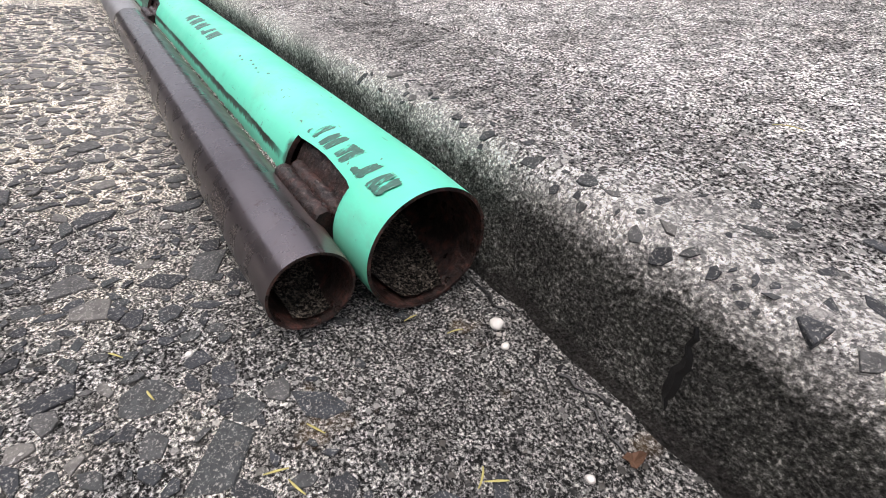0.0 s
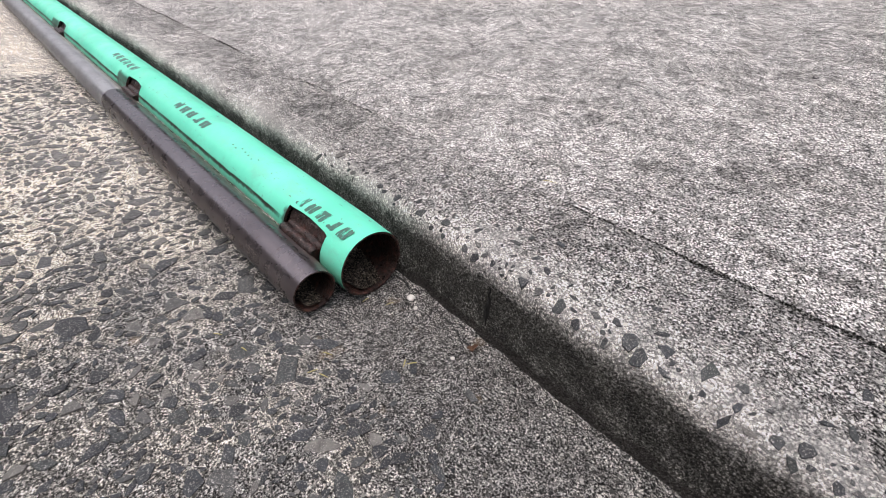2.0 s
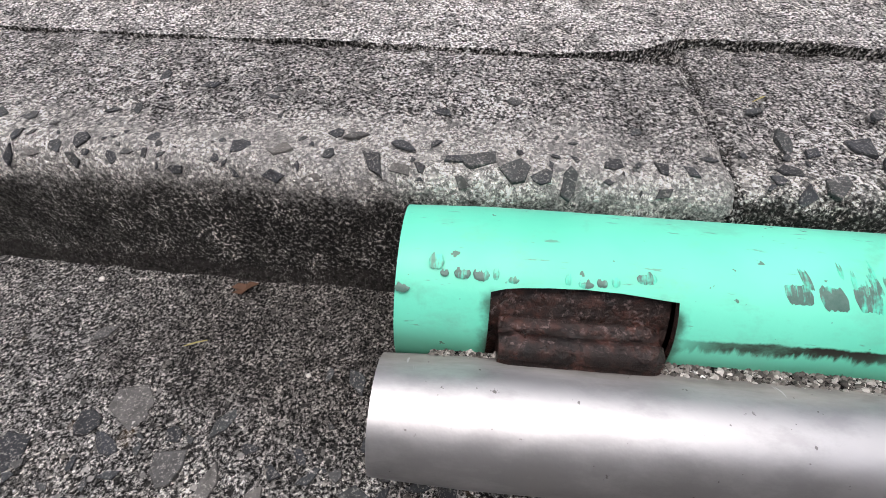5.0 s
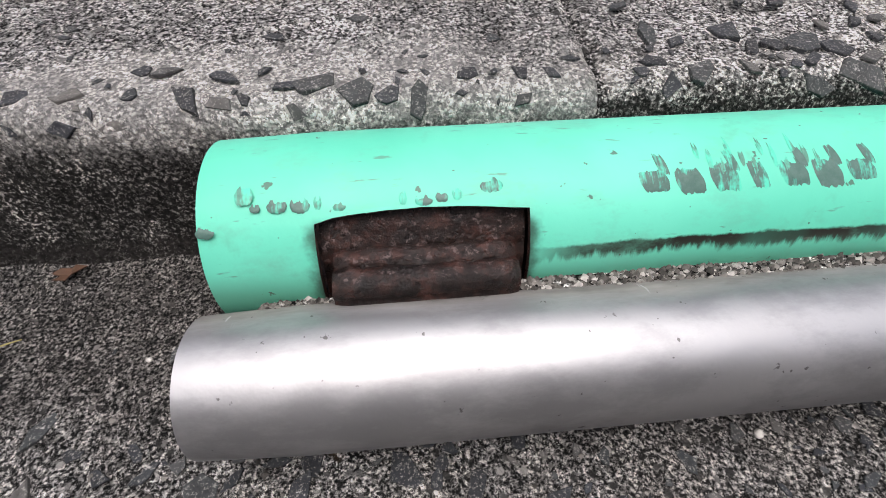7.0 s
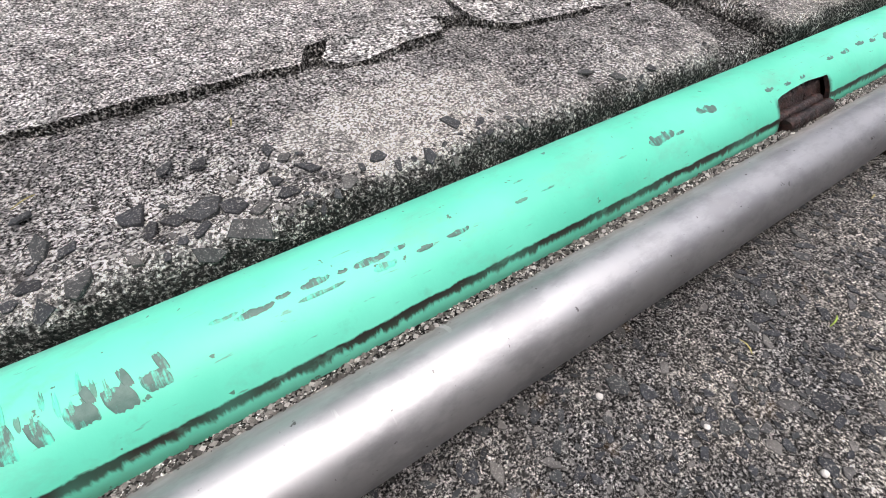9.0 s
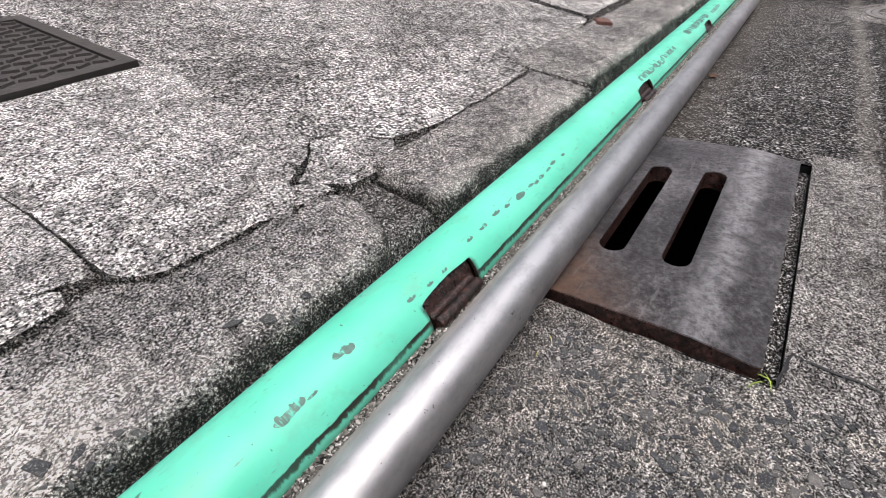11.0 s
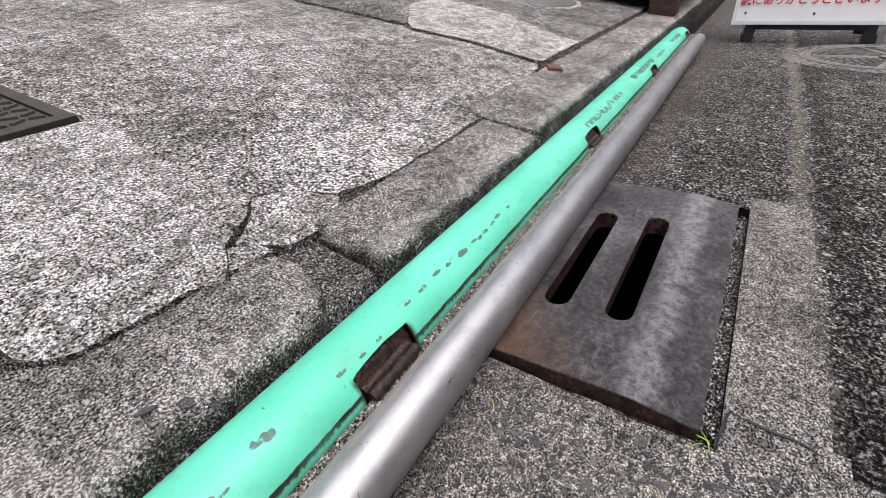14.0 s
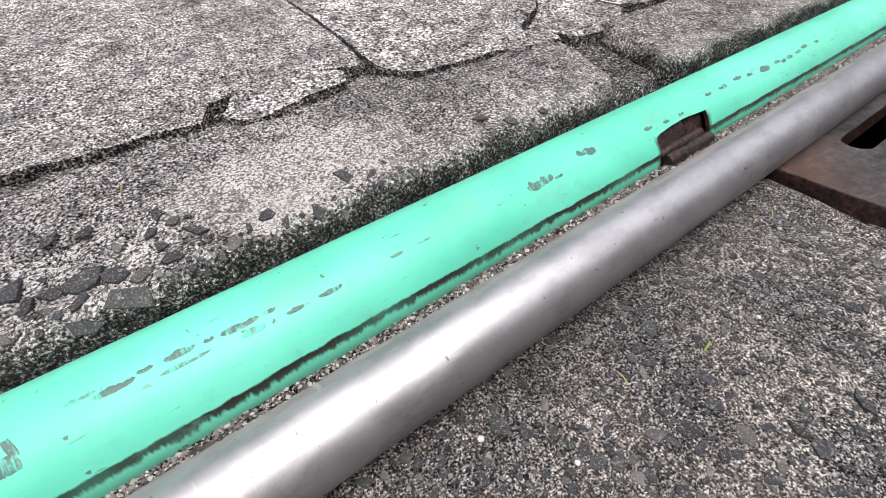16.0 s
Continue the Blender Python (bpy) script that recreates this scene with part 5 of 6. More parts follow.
# the larger stones bared in the two blocks: place along the kerb, way up over the nose, half-width
BARED_OLD = [(-0.098, 0.0454, 0.0086), (-0.075, 0.0442, 0.0092), (-0.044, 0.0629, 0.0055), (-0.031, 0.0618, 0.008), (-0.016, 0.0371, 0.0132), (0.000, 0.0346, 0.0068), (0.012, 0.0361, 0.0053),
             (0.019, 0.0578, 0.0052), (0.031, 0.0446, 0.0062), (0.046, 0.0452, 0.0122), (0.067, 0.0373, 0.0101), (0.082, 0.0346, 0.0075), (0.099, 0.0317, 0.0116), (0.091, 0.051, 0.0035), (0.124, 0.049, 0.007),
             (0.138, 0.0468, 0.0042), (0.154, 0.0469, 0.0075), (0.168, 0.0453, 0.0072), (0.036, 0.0281, 0.0068), (0.153, 0.0297, 0.0068), (-0.431, 0.0390, 0.0140), (-0.532, 0.0436, 0.0086), (-0.547, 0.0412, 0.008),
             (-0.497, 0.0399, 0.0088), (-0.507, 0.0291, 0.0056), (-0.626, 0.0359, 0.0063), (-0.584, 0.0333, 0.0094), (-0.324, 0.0383, 0.0107), (-0.312, 0.0314, 0.0094), (-0.301, 0.0502, 0.0097), (-0.268, 0.0544, 0.0150)]
BARED_WORN = [(0.233, 0.0786, 0.0125), (0.246, 0.0689, 0.0086), (0.283, 0.0778, 0.0135), (0.289, 0.0626, 0.0091), (0.25, 0.0423, 0.0132), (0.232, 0.0317, 0.0087), (0.227, 0.0517, 0.008), (0.322, 0.0661, 0.0140),
              (0.338, 0.0590, 0.0100), (0.314, 0.0292, 0.0120), (0.341, 0.034, 0.0150), (0.303, 0.0639, 0.0114), (0.316, 0.0470, 0.0085), (0.352, 0.047, 0.0080), (0.344, 0.0818, 0.0066),
              (0.365, 0.084, 0.0079), (0.373, 0.0509, 0.0084), (0.391, 0.0686, 0.010), (0.423, 0.049, 0.0055), (0.506, 0.0625, 0.0098), (0.651, 0.065, 0.0098)]


def kerb_aggregate():
    rnd = random.Random(77)
    put, tried = [], 0

    def lay(x, s, r):
        put.append((x, s, r))
        p, nrm = on_kerb(x, s)
        turn = nrm.to_track_quat("Z", "Y").to_matrix().to_4x4() @ Matrix.Rotation(rnd.uniform(0, 6.283), 4, "Z")
        ob = new("aggregate_stone", STONE_MESHES[rnd.randrange(24)])
        sunk = 0.0006 if x > 0.195 else 0.0
        ob.matrix_world = Matrix.Translation(p + nrm * rnd.uniform(0.0002, 0.0014) - Vector((0, 0, sunk))) @ turn @ Matrix.Diagonal((r, r, r * 0.6, 1))
        ob.parent = OLD_BLOCKS[0] if x < 0.195 else OLD_BLOCKS[1]

    for x, s, r in BARED_OLD + BARED_WORN:
        lay(x, s, r)
    while len(put) < 300 and tried < 30000:
        tried += 1
        x = rnd.uniform(-0.80, 0.85)
        thick = 0.30 + 0.45 * n3(x, 0.0, 7, 50) - (0.25 if x > 0.42 else 0.0)
        if 0.20 < x < 0.40 or -0.52 < x < -0.10:
            thick = 0.9
        if rnd.random() > thick:
            continue
        s = max(0.026, abs(rnd.gauss(0.038, 0.008))) + (0.016 * rnd.random() if 0.20 < x < 0.44 else 0.0)
        if rnd.random() < 0.14:
            s = rnd.uniform(0.04, 0.12)
        r = min(0.0085, max(0.0024, rnd.lognormvariate(-5.35, 0.45)))
        if any((x - a) ** 2 + (s - b) ** 2 < (0.90 * (r + c)) ** 2 for a, b, c in put):
            continue
        if abs(x - 0.195) < r + 0.004 or x > 0.80:
            continue
        lay(x, s, r)


OLD_BLOCKS = []
for want in ((-1.86, 0.193), (0.197, 0.868)):
    for o in KERB.children:
        xs = [v.co.x for v in (o.data.vertices[0], o.data.vertices[len(o.data.vertices) - 1])]
        if abs(min(xs) - want[0]) < 0.003 and abs(max(xs) - want[1]) < 0.003:
            OLD_BLOCKS.append(o)
kerb_aggregate()

# ---- grit between the pipes ----


def groove_grit(x0, x1, line, half, count, seed):
    """Grit washed into the groove between two pipes: an uneven bed with loose grains on it. line(x): its middle and height."""
    xs, m = np.arange(x0, x1, 0.009), 5
    verts, faces = [], []
    for x in xs:
        yc, zc = line(x)
        top = zc + 0.0010 * n3(x, 0, 22, 60) + 0.0008 * n3(x, 0, 90, 61)
        for k in range(m):
            u = k / (m - 1) * 2 - 1
            verts.append((x, yc + half * u, top - 0.0012 * u * u + 0.0008 * n3(x, u, 150, 62)))
    for i in range(len(xs) - 1):
        for k in range(m - 1):
            faces.append((i * m + k, (i + 1) * m + k, (i + 1) * m + k + 1, i * m + k + 1))
    bed = len(faces)
    rnd = random.Random(seed)
    for _ in range(count):
        f = rnd.random()
        x = x0 + (x1 - x0) * (f ** 1.4 if x0 > -0.1 else 1 - f ** 1.4)
        u = rnd.uniform(-1, 1)
        r = min(0.0022, rnd.lognormvariate(-7.0, 0.38))
        yc, zc = line(x)
        c = Vector((x, yc + half * 0.95 * u, zc - 0.0012 * u * u + 0.0010 * n3(x, 0, 22, 60) + r * 0.3))
        b = len(verts)
        for d in ((1, 0, 0), (0, 1, 0), (-1, 0, 0), (0, -1, 0), (0, 0, 1), (0, 0, -1)):
            verts.append(tuple(c + Vector(d) * r * rnd.uniform(0.7, 1.2)))
        faces += [(b + p, b + q, b + 4) for p, q in ((0, 1), (1, 2), (2, 3), (3, 0))] + [(b + q, b + p, b + 5) for p, q in ((0, 1), (1, 2), (2, 3), (3, 0))]
    slots = [1] * bed + [0] * (len(faces) - bed)
    return tagged(raw("grit", verts, faces, [GRAIN, SUBBASE], None, "", False, slots), "pale grit washed into the groove between the pipes", "grit", kind="stuff")


def grain_mat():
    n = Nodes("loose_grains")
    g = n.t.nodes.new("ShaderNodeNewGeometry").outputs["Random Per Island"]
    col = n.ramp(g, [(0, (0.03, 0.028, 0.025)), (0.4, (0.12, 0.112, 0.10)), (0.75, (0.24, 0.228, 0.206)), (1, (0.52, 0.50, 0.465))])
    col = n.mix(0.5, col, n.ramp(n.noise(500, 3), [(0.3, 0.5), (0.7, 1.4)]), "MULTIPLY")
    return n.done(col, 0.8, height=n.noise(500, 2), depth=0.0006)


GRAIN = grain_mat()
groove_grit(0.030, 2.95, lambda x: (-0.0912 + 0.0135 * x, 0.0588 - 0.0036 * x - 0.06 * max(0.0, 0.10 - x)), 0.0062, 13000, 8)
groove_grit(-3.45, -0.72, lambda x: (GA_Y - 0.006 * (x + 0.59) - 0.0445, 0.0445), 0.0075, 5000, 18)


def loose_grains():
    """Grains and crumbs that lie loose on the street along the gutter."""
    rnd = random.Random(12)
    verts, faces = [], []
    for _ in range(4400):
        x = rnd.uniform(-1.3, 0.91)
        y = -0.004 - abs(rnd.gauss(0, 0.11))
        if rnd.random() < 0.25:
            x, y = rnd.uniform(0.70, 0.912), rnd.uniform(-0.33, -0.02)
        if y < -0.6:
            continue
        r = min(0.0028, rnd.lognormvariate(-7.15, 0.42))
        c = Vector((x, y, ground_z(x, y) + r * 0.35))
        b = len(verts)
        for d in ((1, 0, 0), (0, 1, 0), (-1, 0, 0), (0, -1, 0), (0, 0, 0.8), (0, 0, -0.8)):
            verts.append(tuple(c + Vector(d) * r * rnd.uniform(0.7, 1.25)))
        faces += [(b + p, b + q, b + 4) for p, q in ((0, 1), (1, 2), (2, 3), (3, 0))] + [(b + q, b + p, b + 5) for p, q in ((0, 1), (1, 2), (2, 3), (3, 0))]
    return tagged(raw("loose_grit", verts, faces, GRAIN), "loose sand grains and crumbs along the gutter", "grit", kind="stuff")


loose_grains()


def pebble(x, y, r, seed):
    bm = bmesh.new()
    bmesh.ops.create_icosphere(bm, subdivisions=2, radius=r)
    for v in bm.verts:
        v.co *= 1 + 0.28 * noise.noise(v.co / r * 1.1 + Vector((seed, 0, 0)))
        v.co.z *= 0.7
    ob = obj("pebble", bm, WHITE_STONE, None, "", True)
    ob.location = (x, y, ground_z(x, y) + r * 0.42)
    return tagged(ob, "small white pebble lying on the gutter", "pebble", "white pebbles in the gutter")


for k, (x, y, r) in enumerate([(-0.550, -0.016, 0.0043), (-0.535, -0.022, 0.0026), (-0.457, -0.040, 0.0022), (-0.283, -0.141, 0.0042), (-0.207, -0.016, 0.0028), (-0.283, -0.050, 0.0024), (-0.044, -0.073, 0.0020),
                              (0.483, -0.152, 0.0034), (0.238, -0.134, 0.0028), (0.001, -0.146, 0.0032), (0.016, -0.152, 0.0040), (0.55, -0.25, 0.003), (0.52, -0.20, 0.0028), (0.896, -0.130, 0.0030), (0.719, -0.209, 0.0026), (-0.40, -0.20, 0.0030), (-0.62, -0.17, 0.0022)]):
    pebble(x, y, r * (0.75 if x > -0.3 else 1.0), k * 2.3)


def sprig(x, y, length, turn, mat, name, label, z=None, bend=0.25, width=0.0011):
    """A thin curved stalk lying on the ground, with a flat oval section."""
    bm = bmesh.new()
    rows, n = [], 8
    for i in range(n + 1):
        u = i / n - 0.5
        px, py = length * u, bend * length * (u * u - 0.25)
        pz = 0.0010 + 0.0022 * math.cos(u * 2.6) * (0.6 + bend)
        w = width * (1 - abs(u) * 1.3) * 0.5 + 0.0002
        rows.append([bm.verts.new((px, py + w * math.cos(a), pz + 0.4 * w * math.sin(a))) for a in (0, 1.257, 2.513, 3.77, 5.03)])
    for a, b in zip(rows[:-1], rows[1:]):
        for k in range(5):
            bm.faces.new((a[k], a[(k + 1) % 5], b[(k + 1) % 5], b[k]))
    bm.faces.new(rows[0][::-1])
    bm.faces.new(rows[-1])
    bmesh.ops.recalc_face_normals(bm, faces=bm.faces[:])
    ob = obj(name, bm, mat, None, "", True)
    ob.matrix_world = pose(x, y, ground_z(x, y) if z is None else z, 0, 0, turn)
    return tagged(ob, label, name.replace("_", " "), name.replace("_", " ") + " litter")


for x, y, ln, tn in [(-0.6355, -0.201, 0.012, 40), (-0.534, -0.153, 0.014, 75), (-0.523, -0.148, 0.014, 20), (-0.5436, -0.1313, 0.014, 30), (-0.484, -0.081, 0.014, 130), (-0.479, -0.076, 0.015, 60),
                     (-0.5838, -0.055, 0.013, 95), (-0.56, -0.039, 0.014, 80), (-0.119, -0.059, 0.018, 25), (0.589, -0.18, 0.016, 70), (0.834, -0.147, 0.012, 10), (0.86, -0.15, 0.018, 35), (-0.60, -0.19, 0.010, 15)]:
    sprig(x, y, ln * 0.75, tn, STRAW, "straw", "dry yellow stalk lying on the concrete", None, 0.25, 0.0009)
for x, y, ln, tn in [(0.915, -0.338, 0.022, 20), (0.918, -0.334, 0.016, 75), (0.908, -0.330, 0.018, 140), (0.66, -0.20, 0.014, 10)]:
    sprig(x, y, ln, tn, GRASS, "grass_blade", "fresh yellow-green blade of grass on the ground")
sprig(0.125, -0.086, 0.030, 4, STRAW, "straw", "dry yellow stalk lying in the groove", 0.047)
sprig(-0.513, 0.170, 0.018, 30, STRAW, "straw", "dry yellow stalk lying on the forecourt", slab_z(-0.513, 0.17))
sprig(0.23, 0.10, 0.016, 40, STRAW, "straw", "dry yellow stalk lying on the kerb", 0.106)
sprig(0.36, 0.12, 0.014, 80, STRAW, "straw", "dry yellow stalk lying on the kerb", 0.109)


def dead_leaf(x, y, size, turn, z=None):
    bm = bmesh.new()
    n, top = 10, []
    rim = []
    for k in range(n):
        a = 2 * math.pi * k / n
        r = size * (0.5 + 0.5 * abs(math.cos(a * 1.5))) * (0.8 if k % 2 else 1.0)
        rim.append(bm.verts.new((r * math.cos(a), r * 0.6 * math.sin(a), 0.0012 + 0.0035 * abs(math.sin(a * 2.0 + 0.4)))))
    mid = bm.verts.new((0, 0, 0.0006))
    for k in range(n):
        bm.faces.new((rim[k], rim[(k + 1) % n], mid))
    got = bmesh.ops.extrude_face_region(bm, geom=bm.faces[:])
    for v in [g for g in got["geom"] if isinstance(g, bmesh.types.BMVert)]:
        v.co.z += 0.0004
    bmesh.ops.recalc_face_normals(bm, faces=bm.faces[:])
    ob = obj("dead_leaf", bm, LEAF)
    ob.matrix_world = pose(x, y, ground_z(x, y) + 0.001 if z is None else z, 0, 0, turn)
    return tagged(ob, "curled brown dead leaf lying in the gutter", "leaf", "dead leaves")


dead_leaf(-0.1045, -0.0172, 0.010, 30)
dead_leaf(-0.451, -0.018, 0.008, 80)
dead_leaf(1.869, -0.125, 0.022, 10)


def dirt_bed(m, r, length, name):
    """Dry dirt lying inside a pipe's mouth."""
    bm = bmesh.new()
    rows = []
    for i in range(28):
        x = 0.004 + length * i / 27
        h = -r * (0.90 - 0.38 * min(1.0, i / 8)) + 0.002 * noise.noise(Vector((x * 60, r * 100, 1)))
        half = math.sqrt(max(0.0, r * r - h * h))
        rows.append([bm.verts.new((x, half * u * 0.99, h + 0.0018 * noise.noise(Vector((x * 130, u * 4, 5))) + 0.003 * (u * u))) for u in (-1, -0.66, -0.33, 0, 0.33, 0.66, 1)])
    for a, b in zip(rows[:-1], rows[1:]):
        for k in range(6):
            bm.faces.new((a[k], b[k], b[k + 1], a[k + 1]))
    bmesh.ops.recalc_face_normals(bm, faces=bm.faces[:])
    if sum(f.normal.z for f in bm.faces) < 0:
        bmesh.ops.reverse_faces(bm, faces=bm.faces[:])
    ob = obj(name, bm, DIRT, None, "", True)
    ob.matrix_world = m
    return tagged(ob, "dry brown dirt and leaf crumbs inside the pipe mouth", "dirt", kind="stuff")


tilt_a = 180 + math.degrees(math.atan(GA_SLOPE))
dirt_bed(pose(-0.590, GA_Y, RGA + 0.001, 0, 0, tilt_a), RGA - 0.0039, 0.4, "pipe_dirt")
dirt_bed(pose(-0.600, GA_Y - 0.0672, RSA + 0.005, 0, 0, tilt_a), RSA - 0.0033, 0.3, "pipe_dirt")


def crack(points, width, seed):
    """A silt-filled crack in the gutter: a jagged narrow trough line."""
    rnd = random.Random(seed)
    line = []
    for a, b in zip(points[:-1], points[1:]):
        for k in range(5):
            u = k / 5
            line.append(Vector((a[0] + (b[0] - a[0]) * u + rnd.uniform(-1, 1) * 0.0016, a[1] + (b[1] - a[1]) * u + rnd.uniform(-1, 1) * 0.0016, 0)))
    bm = bmesh.new()
    rows = []
    for k, p in enumerate(line):
        q = line[min(k + 1, len(line) - 1)] - line[max(k - 1, 0)]
        side = Vector((-q.y, q.x, 0)).normalized() * width * 0.5 * rnd.uniform(0.4, 1.3) * (0.3 if k in (0, len(line) - 1) else 1)
        z = ground_z(p.x, p.y)
        rows.append([bm.verts.new((*(p + side).xy, z + 0.0011)), bm.verts.new((*p.xy, z + 0.0007)), bm.verts.new((*(p - side).xy, z + 0.0011))])
    for a, b in zip(rows[:-1], rows[1:]):
        bm.faces.new((a[0], b[0], b[1], a[1]))
        bm.faces.new((a[1], b[1], b[2], a[2]))
    return part("crack_silt", bm, PIT, ROAD, "black silt line in a crack")


crack([(-0.5219, -0.0081), (-0.5131, -0.0204), (-0.4965, -0.0241)], 0.0020, 1)
crack([(-0.5095, -0.003), (-0.505, -0.012), (-0.4915, -0.009), (-0.4718, -0.0021)], 0.0022, 2)
crack([(-0.4915, -0.009), (-0.4665, -0.0168), (-0.44, -0.015)], 0.0020, 3)
crack([(-0.587, 0.0), (-0.5642, -0.006), (-0.545, -0.003)], 0.0022, 4)
crack([(0.912, -0.346), (0.96, -0.352), (0.955, -0.40), (0.948, -0.435)], 0.003, 5)

# ---- things farther along the street ----


def ring_bm(pts_inner, pts_outer, z0, z1):
    bm = bmesh.new()
    n = len(pts_inner)
    lv = [[bm.verts.new((x, y, z)) for x, y in pts] for pts, z in ((pts_inner, z0), (pts_inner, z1), (pts_outer, z1), (pts_outer, z0))]
    for a, b in zip(lv[:-1], lv[1:]):
        for k in range(n):
            j = (k + 1) % n
            bm.faces.new((a[k], a[j], b[j], b[k]))
    bmesh.ops.recalc_face_normals(bm, faces=bm.faces[:])
    return bm


def circle(r, n=64, a0=0.0, wob=0.0, seed=0):
    return [((r + wob * noise.noise(Vector((math.cos(a0 + 6.2832 * k / n) * 3, math.sin(a0 + 6.2832 * k / n) * 3, seed)))) * math.cos(a0 + 6.2832 * k / n),
             (r + wob * noise.noise(Vector((math.cos(a0 + 6.2832 * k / n) * 3, math.sin(a0 + 6.2832 * k / n) * 3, seed)))) * math.sin(a0 + 6.2832 * k / n)) for k in range(n)]


def disc_bm(r, z0, z1, n=64):
    bm = bmesh.new()
    bmesh.ops.create_cone(bm, cap_ends=True, segments=n, radius1=r, radius2=r, depth=z1 - z0)
    for v in bm.verts:
        v.co.z += (z0 + z1) / 2
    return bm


def bar_bm(a, b, w, z0, z1):
    """A rib from a to b, chamfered on top."""
    bm = bmesh.new()
    d = Vector((b[0] - a[0], b[1] - a[1], 0)).normalized()
    s = Vector((-d.y, d.x, 0)) * w / 2
    A, B = Vector((*a, 0)), Vector((*b, 0))
    lo = [A + s, A - s, B - s, B + s]
    hi = [A + s * 0.7 + d * w * 0.15, A - s * 0.7 + d * w * 0.15, B - s * 0.7 - d * w * 0.15, B + s * 0.7 - d * w * 0.15]
    vl = [bm.verts.new((p.x, p.y, z0)) for p in lo]
    vh = [bm.verts.new((p.x, p.y, z1)) for p in hi]
    bm.faces.new(vh)
    for k in range(4):
        j = (k + 1) % 4
        bm.faces.new((vl[k], vl[j], vh[j], vh[k]))
    bmesh.ops.recalc_face_normals(bm, faces=bm.faces[:])
    return bm


def merge(bms):
    out = bmesh.new()
    for b in bms:
        me = bpy.data.meshes.new("tmp")
        b.to_mesh(me)
        b.free()
        out.from_mesh(me)
        bpy.data.meshes.remove(me)
    return out


MANHOLE_IRON = plain("worn_iron", (0.20, 0.195, 0.19), 0.5, 0.5, 0.5, 12, 0.001)
MANHOLE_BED = plain("iron_bed", (0.045, 0.043, 0.041), 0.7, 0.3, 0.5, 20, 0.001)
m = empty("manhole_cover", pose(2.945, -0.735, -0.0238, 0, 2.0, 18), "worn round iron manhole cover with star and arc ribs", "manhole cover")
R = 0.285
part("concrete_collar", ring_bm(circle(R + 0.006, 72), circle(R + 0.068, 72, 0, 0.012, 4), -0.02, 0.004), STRIP, m, "pale concrete collar round the cover")
part("frame", ring_bm(circle(R - 0.008, 72), circle(R + 0.005, 72), -0.02, 0.006), MANHOLE_IRON, m)
part("bed", disc_bm(R - 0.012, -0.02, 0.001, 72), MANHOLE_BED, m)
part("rim", ring_bm(circle(R - 0.030, 72), circle(R - 0.011, 72), 0.0, 0.006), MANHOLE_IRON, m)
part("boss", ring_bm(circle(0.030, 40), circle(0.046, 40), 0.0, 0.006), MANHOLE_IRON, m)
for k in range(5):
    a = 6.2832 * k / 5
    part("spoke", bar_bm((0.05 * math.cos(a), 0.05 * math.sin(a)), ((R - 0.03) * math.cos(a), (R - 0.03) * math.sin(a)), 0.024, 0.0, 0.0062), MANHOLE_IRON, m)
    ribs = []
    for rr, n in ((0.085, 2), (0.125, 3), (0.165, 4), (0.205, 5), (0.235, 6)):
        for q in range(n):
            b0 = a + 0.16 + (6.2832 / 5 - 0.32) * (q + 0.12) / n
            b1 = a + 0.16 + (6.2832 / 5 - 0.32) * (q + 0.80) / n
            ribs.append(bar_bm((rr * math.cos(b0), rr * math.sin(b0)), ((rr + 0.012) * math.cos(b1), (rr + 0.012) * math.sin(b1)), 0.013, 0.0, 0.0058))
    part("tread", merge(ribs), MANHOLE_IRON, m)


def surface_pose(x, y, turn=0.0, lift=0.0):
    """A pose on the forecourt that lies with its slope."""
    dz = (slab_z(x, y + 0.1) - slab_z(x, y - 0.1)) / 0.2
    return pose(x, y, slab_z(x, y) + lift, math.degrees(math.atan(dz)), 0, turn)


LATTICE_BED = plain("silted_iron", (0.10, 0.096, 0.09), 0.8, 0.1, 0.5, 30, 0.001)
m = empty("inspection_cover", surface_pose(2.85, 0.645, 0, 0.002), "dark round iron cover with a fine lattice tread", "inspection cover")
part("frame", ring_bm(circle(0.205, 64), circle(0.228, 64), -0.02, 0.004), SLAB_FAR, m)
part("plate", disc_bm(0.203, -0.02, 0.001, 64), LATTICE_BED, m)
ribs = []
for k in range(-9, 10):
    h = math.sqrt(max(0.0, 0.195 ** 2 - (k * 0.0205) ** 2))
    ribs.append(bar_bm((k * 0.0205, -h), (k * 0.0205, h), 0.007, 0.0, 0.0045))
    ribs.append(bar_bm((-h, k * 0.0205), (h, k * 0.0205), 0.007, 0.0, 0.0042))
lattice = merge(ribs)
bmesh.ops.rotate(lattice, verts=lattice.verts[:], cent=(0, 0, 0), matrix=Matrix.Rotation(0.78, 3, "Z"))
part("lattice", lattice, MANHOLE_IRON, m)

GREY_IRON = plain("grey_iron", (0.075, 0.070, 0.066), 0.55, 0.45, 0.5, 25, 0.001)
m = empty("access_plate", surface_pose(0.735, 0.795, 5.0, 0.003), "square grey iron access plate with wavy tread bars", "access plate")
hw, hl = 0.148, 0.178
part("frame", ring_bm([(-hw + 0.022, -hl + 0.022), (hw - 0.022, -hl + 0.022), (hw - 0.022, hl - 0.022), (-hw + 0.022, hl - 0.022)], [(-hw, -hl), (hw, -hl), (hw, hl), (-hw, hl)], -0.03, 0.004), GREY_IRON, m)
bm = box_bm(-hw + 0.024, hw - 0.024, -hl + 0.024, hl - 0.024, -0.03, 0.0005, 0.001)
part("plate", bm, GREY_IRON, m)
ribs = []
